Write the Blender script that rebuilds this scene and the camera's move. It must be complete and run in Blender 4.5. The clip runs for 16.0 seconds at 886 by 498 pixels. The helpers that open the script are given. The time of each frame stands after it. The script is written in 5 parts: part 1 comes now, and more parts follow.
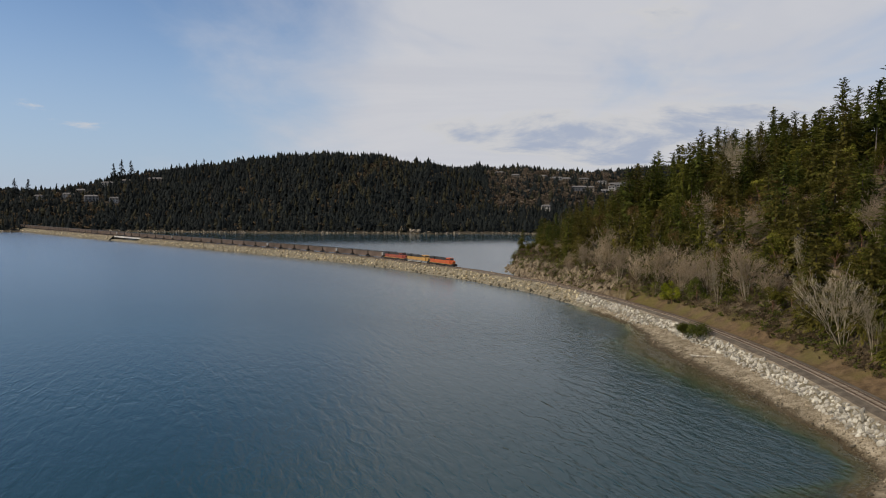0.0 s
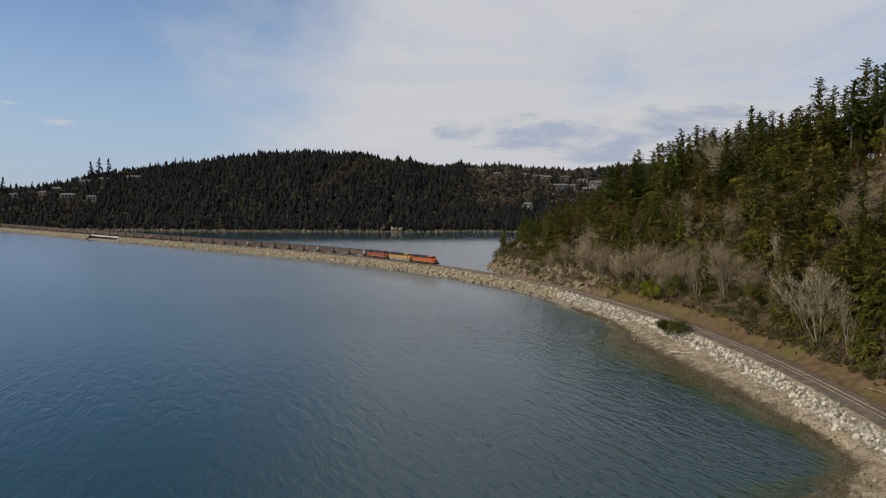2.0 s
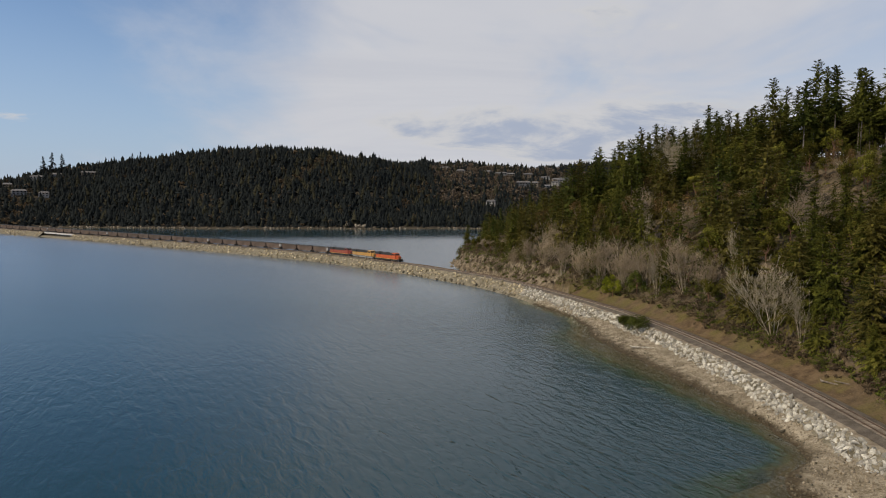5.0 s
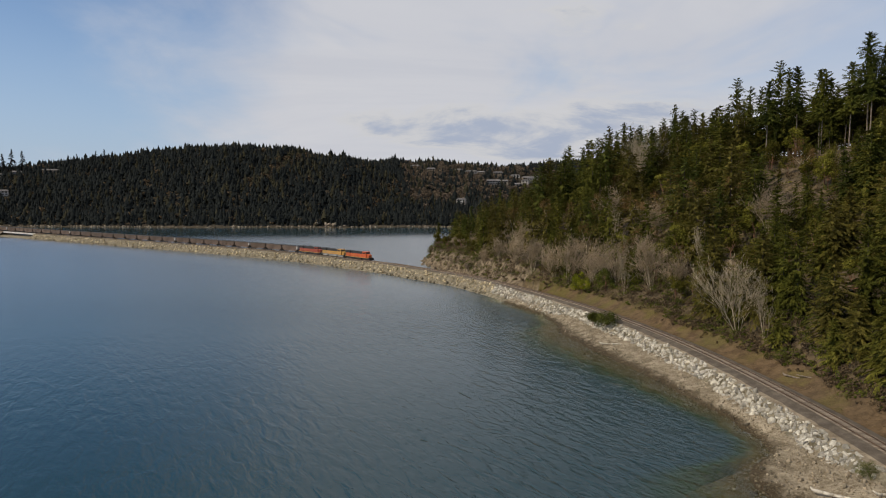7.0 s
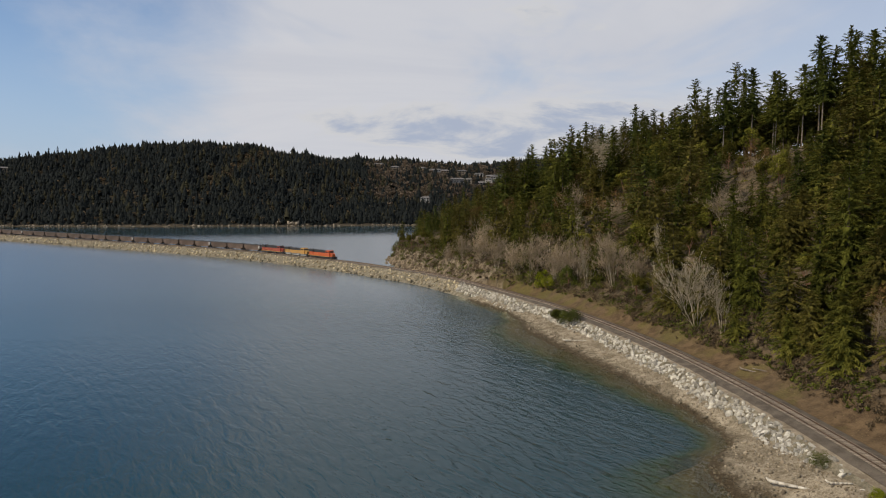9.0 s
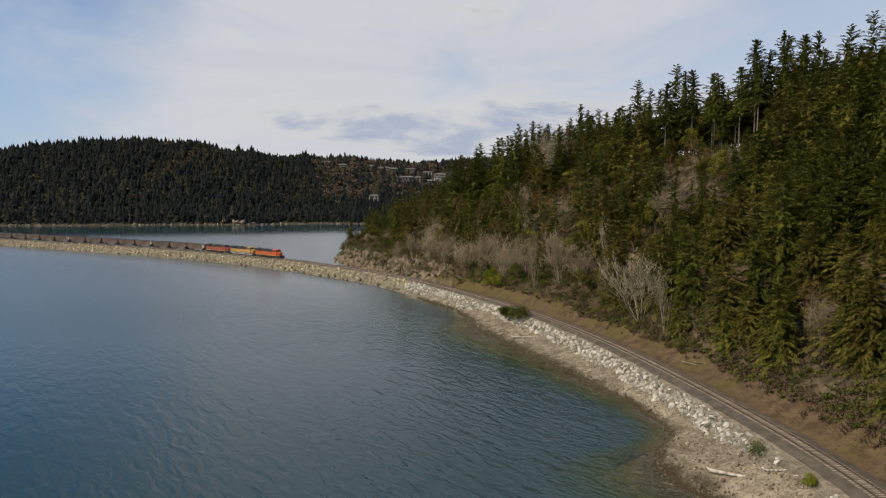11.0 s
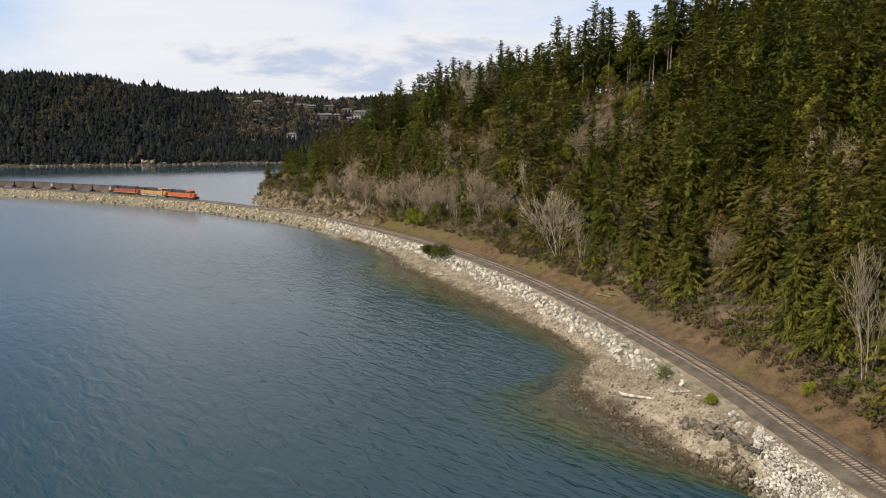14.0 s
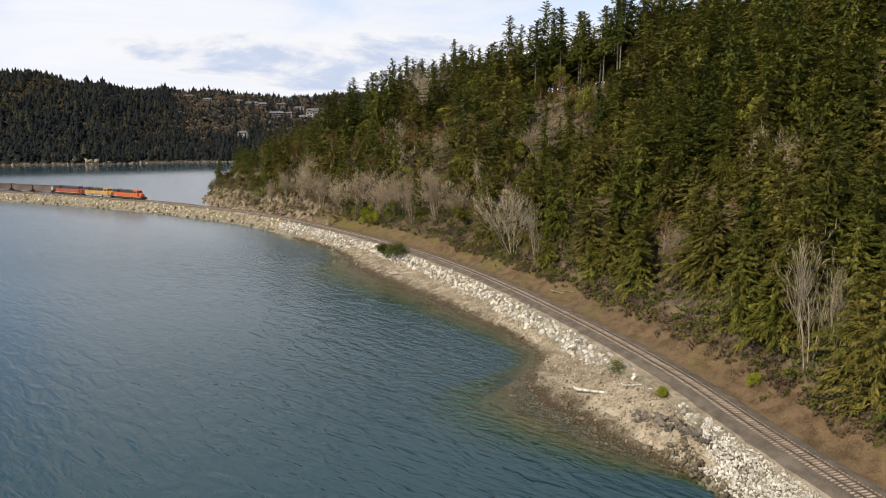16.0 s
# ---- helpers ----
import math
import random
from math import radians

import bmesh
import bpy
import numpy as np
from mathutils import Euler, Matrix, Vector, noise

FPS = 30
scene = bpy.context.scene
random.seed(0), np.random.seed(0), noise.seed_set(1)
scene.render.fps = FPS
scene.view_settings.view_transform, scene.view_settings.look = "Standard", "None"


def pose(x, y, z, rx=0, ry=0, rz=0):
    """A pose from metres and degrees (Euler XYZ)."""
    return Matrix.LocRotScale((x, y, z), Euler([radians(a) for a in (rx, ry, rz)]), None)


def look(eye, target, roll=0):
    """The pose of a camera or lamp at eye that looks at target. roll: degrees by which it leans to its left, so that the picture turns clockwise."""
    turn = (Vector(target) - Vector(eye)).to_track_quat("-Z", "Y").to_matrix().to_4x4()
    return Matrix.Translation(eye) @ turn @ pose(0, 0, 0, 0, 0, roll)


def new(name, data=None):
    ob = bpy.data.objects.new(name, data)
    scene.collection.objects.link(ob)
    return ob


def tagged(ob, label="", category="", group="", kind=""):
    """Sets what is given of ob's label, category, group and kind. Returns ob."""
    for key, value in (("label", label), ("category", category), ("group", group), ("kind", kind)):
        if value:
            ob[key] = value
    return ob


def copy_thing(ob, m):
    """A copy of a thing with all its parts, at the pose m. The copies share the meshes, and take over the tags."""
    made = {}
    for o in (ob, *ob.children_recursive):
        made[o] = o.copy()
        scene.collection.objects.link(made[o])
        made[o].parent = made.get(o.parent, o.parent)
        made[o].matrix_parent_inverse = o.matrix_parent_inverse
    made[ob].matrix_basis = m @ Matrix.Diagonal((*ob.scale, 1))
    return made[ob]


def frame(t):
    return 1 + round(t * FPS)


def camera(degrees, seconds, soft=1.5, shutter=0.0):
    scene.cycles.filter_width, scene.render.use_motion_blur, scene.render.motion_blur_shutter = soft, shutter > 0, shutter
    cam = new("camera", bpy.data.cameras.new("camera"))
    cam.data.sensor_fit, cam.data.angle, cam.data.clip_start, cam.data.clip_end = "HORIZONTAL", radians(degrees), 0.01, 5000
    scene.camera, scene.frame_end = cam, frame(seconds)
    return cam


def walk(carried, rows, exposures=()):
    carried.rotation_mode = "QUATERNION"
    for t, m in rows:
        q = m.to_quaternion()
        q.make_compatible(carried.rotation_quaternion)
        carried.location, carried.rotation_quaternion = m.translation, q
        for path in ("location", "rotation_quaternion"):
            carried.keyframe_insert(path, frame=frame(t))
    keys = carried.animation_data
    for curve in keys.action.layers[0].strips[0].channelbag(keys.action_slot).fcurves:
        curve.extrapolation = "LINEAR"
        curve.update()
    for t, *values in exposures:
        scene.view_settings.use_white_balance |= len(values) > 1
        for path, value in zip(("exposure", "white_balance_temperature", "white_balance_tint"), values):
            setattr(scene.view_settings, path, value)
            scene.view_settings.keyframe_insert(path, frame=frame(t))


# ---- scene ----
# ---- the camera: a drone that hovers over the bay and turns to its right ----
cam = camera(66.09, 16.0, soft=1.0)
EYE = (0.0, 0.0, 40.2)
# seconds, yaw, pitch, roll
TURNS = [
    (0, 0, -4.17, -0.05),
    (0.5, -0.45, -4.2, -0.03),
    (1, -0.78, -4.25, -0.06),
    (1.5, -1.14, -4.31, -0.06),
    (2, -1.52, -4.33, -0.09),
    (2.5, -1.9, -4.38, -0.05),
    (3, -2.34, -4.4, -0.07),
    (3.5, -2.83, -4.46, -0),
    (4, -3.37, -4.51, 0.01),
    (6.5, -6.46, -4.69, 0.04),
    (7, -7.05, -4.73, 0.01),
    (7.5, -7.63, -4.75, 0),
    (8, -8.3, -4.81, 0.03),
    (8.5, -9.17, -4.82, -0.01),
    (9, -10.07, -4.86, 0.01),
    (11.5, -15.48, -5.05, 0.06),
    (12, -16.56, -5.1, 0.03),
    (12.5, -17.64, -5.17, 0.01),
    (13, -18.73, -5.4, -0),
    (13.1, -18.95, -5.66, 0),
    (13.2, -19.17, -6.01, 0),
    (13.3, -19.39, -6.75, 0),
    (13.4, -19.6, -8.45, 0),
    (13.5, -19.82, -9.89, -0.02),
    (13.7, -20.27, -10.1, 0),
    (14, -20.94, -10.15, 0.01),
    (14.5, -21.95, -10.17, 0.04),
    (15, -22.95, -10.18, 0.06),
    (15.5, -23.94, -10.23, 0.06),
    (16, -24.77, -10.26, 0.12),
]
walk(cam, [(t, pose(*EYE, 90 + pitch, 0, yaw) @ pose(0, 0, 0, 0, 0, roll)) for t, yaw, pitch, roll in TURNS],
     [(0.0, -0.14), (12.5, 0.02), (14.0, 0.42), (16.0, 0.54)])

# ---- sky, sun ----
SUN_ELEVATION, SUN_AZIMUTH = radians(40), radians(254)   # azimuth clockwise from +y
world = bpy.data.worlds.new("sky")
scene.world = world
world.use_nodes = True


class Nodes:
    """A short way to write node trees."""

    def __init__(self, tree):
        self.tree = tree
        tree.nodes.clear()

    def add(self, kind, values=None):
        node = self.tree.nodes.new(kind)
        for key, value in (values or {}).items():
            if isinstance(value, bpy.types.NodeSocket):
                self.tree.links.new(value, node.inputs[key])
            else:
                node.inputs[key].default_value = value
        return node

    def math(self, operation, a, b=0.0, c=0.0, clamp=False):
        node = self.add("ShaderNodeMath")
        node.operation, node.use_clamp = operation, clamp
        for socket, value in zip(node.inputs, (a, b, c)):
            if isinstance(value, bpy.types.NodeSocket):
                self.tree.links.new(value, socket)
            else:
                socket.default_value = value
        return node.outputs[0]

    def attribute(self, name):
        node = self.add("ShaderNodeAttribute")
        node.attribute_name = name
        return node.outputs["Fac"]

    def span(self, value, low, high, to_low=0.0, to_high=1.0, smooth=True):
        node = self.add("ShaderNodeMapRange", {0: value, 1: low, 2: high, 3: to_low, 4: to_high})
        node.interpolation_type = "SMOOTHSTEP" if smooth else "LINEAR"
        return node.outputs[0]

    def mix(self, factor, a, b, blend="MIX"):
        node = self.add("ShaderNodeMix")
        node.data_type, node.blend_type = "RGBA", blend
        for socket, value in ((node.inputs[0], factor), (node.inputs[6], a), (node.inputs[7], b)):
            if isinstance(value, bpy.types.NodeSocket):
                self.tree.links.new(value, socket)
            else:
                socket.default_value = (*value, 1) if isinstance(value, tuple) and len(value) == 3 else value
        return node.outputs[2]

    def noise(self, vector, scale, detail=4.0, rough=0.55, distortion=0.0):
        return self.add("ShaderNodeTexNoise", {"Vector": vector, "Scale": scale, "Detail": detail, "Roughness": rough,
                                               "Distortion": distortion}).outputs["Fac"]

    def scaled(self, vector, scale, turn=0.0):
        return self.add("ShaderNodeMapping", {"Vector": vector, "Scale": scale, "Rotation": (0, 0, turn)}).outputs[0]


def build_sky():
    n = Nodes(world.node_tree)
    way = n.add("ShaderNodeTexCoord").outputs["Generated"]
    air = n.add("ShaderNodeTexSky")
    air.sky_type, air.sun_disc, air.sun_elevation, air.sun_rotation = "NISHITA", False, SUN_ELEVATION, SUN_AZIMUTH
    air.air_density, air.dust_density, air.ozone_density = 1.0, 0.3, 3.0
    clear = air.outputs[0]
    xyz = n.add("ShaderNodeSeparateXYZ", {0: way})
    x, y, z = xyz.outputs
    # the cloud layer is flat and high up: look it up where the way meets it
    lift = n.math("ADD", n.math("MAXIMUM", z, 0.0), 0.16)
    flat = n.add("ShaderNodeCombineXYZ", {0: n.math("DIVIDE", x, lift), 1: n.math("DIVIDE", y, lift), 2: 0.0}).outputs[0]
    big = n.noise(n.scaled(flat, (0.35, 0.2, 1)), 1.0, 5, 0.55, 0.4)
    fine = n.noise(n.scaled(flat, (1.0, 0.5, 1), 0.4), 1.6, 7, 0.6, 0.3)
    # a front of cloud that comes in from the east, with a blue gap in the west
    front = n.math("ADD", n.math("MULTIPLY", x, 0.974), n.math("MULTIPLY", y, 0.235))
    front = n.math("ADD", front, n.math("MULTIPLY", n.span(z, 0.35, 0.9), 0.35))
    front = n.math("ADD", front, n.math("MULTIPLY", n.math("SUBTRACT", big, 0.5), 0.8))
    front = n.math("ADD", front, n.math("MULTIPLY", n.math("SUBTRACT", fine, 0.5), 0.38))
    cover = n.span(front, -0.17, 0.16)
    thin = n.span(n.math("ADD", n.noise(n.scaled(flat, (0.9, 0.45, 1), -0.5), 0.9, 5, 0.6, 0.6), n.math("MULTIPLY", x, 0.12)), 0.50, 0.72)
    cover = n.math("MULTIPLY", cover, n.math("SUBTRACT", 1.0, n.math("MULTIPLY", thin, 0.45)))
    streak = n.noise(n.scaled(flat, (0.5, 1.0, 1)), 0.8, 6, 0.6, 0.5)
    tone = n.mix(n.span(streak, 0.36, 0.66), (5.6, 5.75, 6.3), (6.3, 6.35, 6.7))
    # low heaps of cloud over the hills: grey-blue bellies, white rims
    low = n.add("ShaderNodeCombineXYZ", {0: n.math("ARCTAN2", x, y), 1: n.math("MULTIPLY", z, 3.2), 2: 0.0}).outputs[0]
    heap = n.math("ADD", n.noise(low, 4.2, 7, 0.62, 0.35), n.math("MULTIPLY", n.span(n.math("ABSOLUTE", n.math("SUBTRACT", z, 0.095)), 0.0, 0.075), -0.30))
    heap = n.math("ADD", heap, n.math("MULTIPLY", n.span(n.math("ABSOLUTE", n.math("SUBTRACT", n.math("ARCTAN2", x, y), 0.26)), 0.42, 0.0, -0.12, 0.21), 1.0))
    tone = n.mix(n.span(heap, 0.44, 0.56), tone, (6.15, 6.15, 6.3))
    tone = n.mix(n.math("MULTIPLY", n.span(heap, 0.52, 0.66), 0.85), tone, (3.6, 4.2, 5.5))
    cover = n.math("MAXIMUM", cover, n.span(heap, 0.46, 0.56))
    deep = n.mix(1.0, clear, (1.0, 1.04, 1.12), "MULTIPLY")
    # pale blue haze low over the hills
    deep = n.mix(n.span(z, 0.30, 0.0, 0.0, 0.72), deep, (3.75, 4.75, 6.6))
    colour = n.mix(cover, deep, tone)
    back = n.add("ShaderNodeBackground", {"Color": colour, "Strength": 0.105})
    n.tree.links.new(back.outputs[0], n.add("ShaderNodeOutputWorld").inputs[0])


build_sky()
sun = new("sun", bpy.data.lights.new("sun", "SUN"))
sun.data.energy, sun.data.angle, sun.data.color = 3.6, radians(0.6), (1.0, 0.86, 0.63)
toward_sun = Vector((math.sin(SUN_AZIMUTH) * math.cos(SUN_ELEVATION), math.cos(SUN_AZIMUTH) * math.cos(SUN_ELEVATION), math.sin(SUN_ELEVATION)))
sun.matrix_world = look(toward_sun * 300, (0, 0, 0))


# ---- materials ----
def surface(name, dark, light, scale=1.0, rough=0.8, bump=0.3, metal=0.0, vary=0.0, island=0.0, fine=9.0, through_light=0.0, shine=0.4):
    """Two colours mixed by noise at two scales, with relief; vary and island: how much brightness differs from thing to thing or piece to piece."""
    m = bpy.data.materials.new(name)
    m.use_nodes = True
    n = Nodes(m.node_tree)
    co = n.add("ShaderNodeTexCoord").outputs["Object"]
    wide, close = n.noise(co, scale, 5), n.noise(co, scale * fine, 4, 0.65)
    blend = n.math("ADD", n.math("MULTIPLY", wide, 0.6), n.math("MULTIPLY", close, 0.4))
    colour = n.mix(n.span(blend, 0.36, 0.64), dark, light)
    shade = None
    if vary:
        shade = n.span(n.add("ShaderNodeObjectInfo").outputs["Random"], 0, 1, 1 - vary, 1 + vary, False)
    if island:
        piece = n.span(n.add("ShaderNodeNewGeometry").outputs["Random Per Island"], 0, 1, 1 - island, 1 + island, False)
        shade = piece if shade is None else n.math("MULTIPLY", shade, piece)
    if shade is not None:
        grey = n.add("ShaderNodeCombineColor", {0: shade, 1: shade, 2: shade}).outputs[0]
        colour = n.mix(1.0, colour, grey, "MULTIPLY")
    relief = n.add("ShaderNodeBump", {"Strength": bump, "Distance": 0.3 / scale / fine * 4, "Height": close}).outputs[0]
    shader = n.add("ShaderNodeBsdfPrincipled", {"Base Color": colour, "Roughness": rough, "Metallic": metal, "Normal": relief,
                                                "Specular IOR Level": shine}).outputs[0]
    if through_light:
        glow = n.add("ShaderNodeBsdfTranslucent", {"Color": colour}).outputs[0]
        shader = n.add("ShaderNodeMixShader", {0: through_light, 1: shader, 2: glow}).outputs[0]
    n.tree.links.new(shader, n.add("ShaderNodeOutputMaterial").inputs[0])
    return m


def leafy(name, dark, light, island=0.45, vary=0.25, through_light=0.25):
    return surface(name, dark, light, 0.25, 0.8, 0.0, 0, vary, island, 5.0, through_light, 0.06)


FIR = leafy("fir_needles", (0.044, 0.051, 0.009), (0.118, 0.119, 0.021), 0.2)
FIR_BRIGHT = leafy("young_fir_needles", (0.070, 0.073, 0.012), (0.186, 0.174, 0.034), 0.2)
FIR_OLIVE = leafy("olive_fir_needles", (0.068, 0.060, 0.013), (0.176, 0.150, 0.036), 0.2)
FIR_DEEP = leafy("deep_green_fir_needles", (0.030, 0.040, 0.008), (0.084, 0.093, 0.019), 0.2)
# far crowns are coloured darker for cloud shade, the firs bluer for haze
SHADED_FAR_FIR = leafy("shaded_far_fir_needles", (0.012, 0.015, 0.016), (0.025, 0.029, 0.027), 0.25, 0.0)
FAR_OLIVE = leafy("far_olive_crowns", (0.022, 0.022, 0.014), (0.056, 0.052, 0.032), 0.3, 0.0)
MADRONE = leafy("madrone_leaves", (0.050, 0.050, 0.008), (0.120, 0.105, 0.018))
MADRONE_PALE = leafy("pale_madrone_leaves", (0.090, 0.094, 0.012), (0.210, 0.192, 0.034))
BUDS = leafy("brown_buds", (0.110, 0.066, 0.026), (0.210, 0.135, 0.056))
FRESH = leafy("fresh_green_leaves", (0.150, 0.170, 0.010), (0.290, 0.300, 0.028))
FRESH_DARK = leafy("olive_green_leaves", (0.050, 0.062, 0.012), (0.120, 0.130, 0.025))
DRY_GRASS = leafy("dry_grass", (0.120, 0.090, 0.045), (0.240, 0.185, 0.105), 0.35, 0.0, 0.5)
SHORE_ROCK = surface("shore_sandstone", (0.120, 0.092, 0.062), (0.300, 0.255, 0.195), 0.3, 0.9, 0.5, island=0.35)
SCRUB = leafy("scrub_twigs", (0.060, 0.042, 0.026), (0.135, 0.100, 0.060))
FAR_BARE = leafy("far_leafless_crowns", (0.110, 0.082, 0.058), (0.220, 0.172, 0.125))
BARK = surface("fir_bark", (0.040, 0.030, 0.022), (0.110, 0.085, 0.065), 1.5, 0.9, 0.6)
TWIGS = surface("grey_brown_twigs", (0.200, 0.150, 0.098), (0.385, 0.300, 0.200), 0.4, 0.9, 0.0, vary=0.25)
PALE_BARK = surface("alder_bark", (0.205, 0.168, 0.112), (0.410, 0.348, 0.245), 1.2, 0.85, 0.4, vary=0.2)
TAN_BARK = surface("sunlit_bark", (0.120, 0.095, 0.072), (0.260, 0.215, 0.170), 1.2, 0.9, 0.5)
RED_BARK = surface("madrone_bark", (0.120, 0.055, 0.030), (0.230, 0.120, 0.070), 1.2, 0.7, 0.3)
ROCK = surface("quarry_rock", (0.250, 0.228, 0.188), (0.500, 0.468, 0.400), 0.7, 0.9, 0.6, vary=0.4)
SLOPE = surface("embankment_rubble", (0.090, 0.075, 0.045), (0.260, 0.225, 0.160), 0.6, 0.9, 0.8)
WHITE_ROCK = surface("fresh_white_rubble", (0.300, 0.275, 0.228), (0.560, 0.525, 0.455), 0.8, 0.9, 0.5, island=0.35)
DARK_ROCK = surface("weathered_boulder", (0.060, 0.050, 0.040), (0.190, 0.158, 0.122), 0.8, 0.85, 0.7, vary=0.35)
ROCK_HEAP = surface("quarry_rock_heap", (0.235, 0.213, 0.172), (0.500, 0.465, 0.392), 0.7, 0.9, 0.6, island=0.45)
ROCK_STUFF = surface("quarry_rock_far", (0.195, 0.155, 0.086), (0.480, 0.400, 0.262), 0.5, 0.9, 0.6, island=0.5)
WET_ROCK = surface("weedy_rock", (0.050, 0.042, 0.024), (0.150, 0.120, 0.075), 0.6, 0.7, 0.6, island=0.4)
COBBLE = surface("beach_cobble", (0.145, 0.112, 0.074), (0.330, 0.275, 0.195), 0.5, 0.9, 0.5, island=0.4)
BALLAST = surface("ballast", (0.072, 0.057, 0.042), (0.150, 0.122, 0.092), 0.5, 0.95, 0.7, fine=14)
RAIL = surface("rusty_rail", (0.060, 0.038, 0.024), (0.140, 0.092, 0.062), 1.0, 0.65, 0.2, 0.3)
TIE = surface("weathered_tie", (0.190, 0.150, 0.112), (0.370, 0.305, 0.235), 1.5, 0.9, 0.4, vary=0.25)
TIE_STUFF = surface("weathered_tie_far", (0.180, 0.142, 0.106), (0.340, 0.280, 0.215), 1.5, 0.9, 0.4, island=0.25)
DRIFTWOOD = surface("driftwood", (0.320, 0.280, 0.220), (0.620, 0.570, 0.480), 1.5, 0.85, 0.4)
ORANGE = surface("orange_paint", (0.400, 0.066, 0.016), (0.520, 0.105, 0.028), 0.6, 0.45, 0.05)
RED = surface("faded_red_paint", (0.220, 0.038, 0.024), (0.310, 0.065, 0.038), 0.6, 0.5, 0.05)
YELLOW = surface("yellow_paint", (0.380, 0.195, 0.040), (0.500, 0.280, 0.070), 0.6, 0.45, 0.05)
BLACK = surface("black_paint", (0.012, 0.012, 0.013), (0.035, 0.033, 0.032), 0.6, 0.6, 0.05)
GREY = surface("grey_paint", (0.200, 0.200, 0.195), (0.320, 0.315, 0.300), 0.6, 0.55, 0.05)
STEEL = surface("dusty_steel", (0.055, 0.045, 0.038), (0.125, 0.100, 0.082), 0.6, 0.7, 0.15, 0.2)
CAR_PAINT = surface("coal_car_side", (0.070, 0.048, 0.036), (0.150, 0.106, 0.082), 0.35, 0.7, 0.1, 0.2, vary=0.22)
COAL = surface("coal", (0.010, 0.010, 0.010), (0.040, 0.038, 0.036), 1.0, 0.7, 0.6)
PALE_PANEL = surface("pale_panel", (0.260, 0.250, 0.235), (0.380, 0.370, 0.350), 0.6, 0.6, 0.05)
GLASS = surface("dark_glass", (0.010, 0.012, 0.014), (0.020, 0.023, 0.026), 0.5, 0.08, 0.0)
# wall paints are dulled: the far houses' cloud shade sits in the colour
SHADED_WHITE_WALL = surface("shaded_white_wall", (0.250, 0.235, 0.215), (0.380, 0.360, 0.335), 0.3, 0.8, 0.1)
SHADED_TAN_WALL = surface("shaded_tan_wall", (0.150, 0.118, 0.085), (0.240, 0.195, 0.145), 0.3, 0.85, 0.1)
SHADED_GREY_WALL = surface("shaded_grey_wall", (0.110, 0.110, 0.115), (0.190, 0.190, 0.195), 0.3, 0.85, 0.1)
ROOF = surface("shingle_roof", (0.075, 0.070, 0.068), (0.170, 0.160, 0.155), 0.5, 0.9, 0.3, vary=0.3)
CONCRETE = surface("concrete", (0.330, 0.320, 0.300), (0.560, 0.545, 0.520), 0.4, 0.85, 0.3)
SANDSTONE = surface("sandstone_cliff", (0.100, 0.074, 0.046), (0.260, 0.205, 0.135), 0.25, 0.9, 0.8)


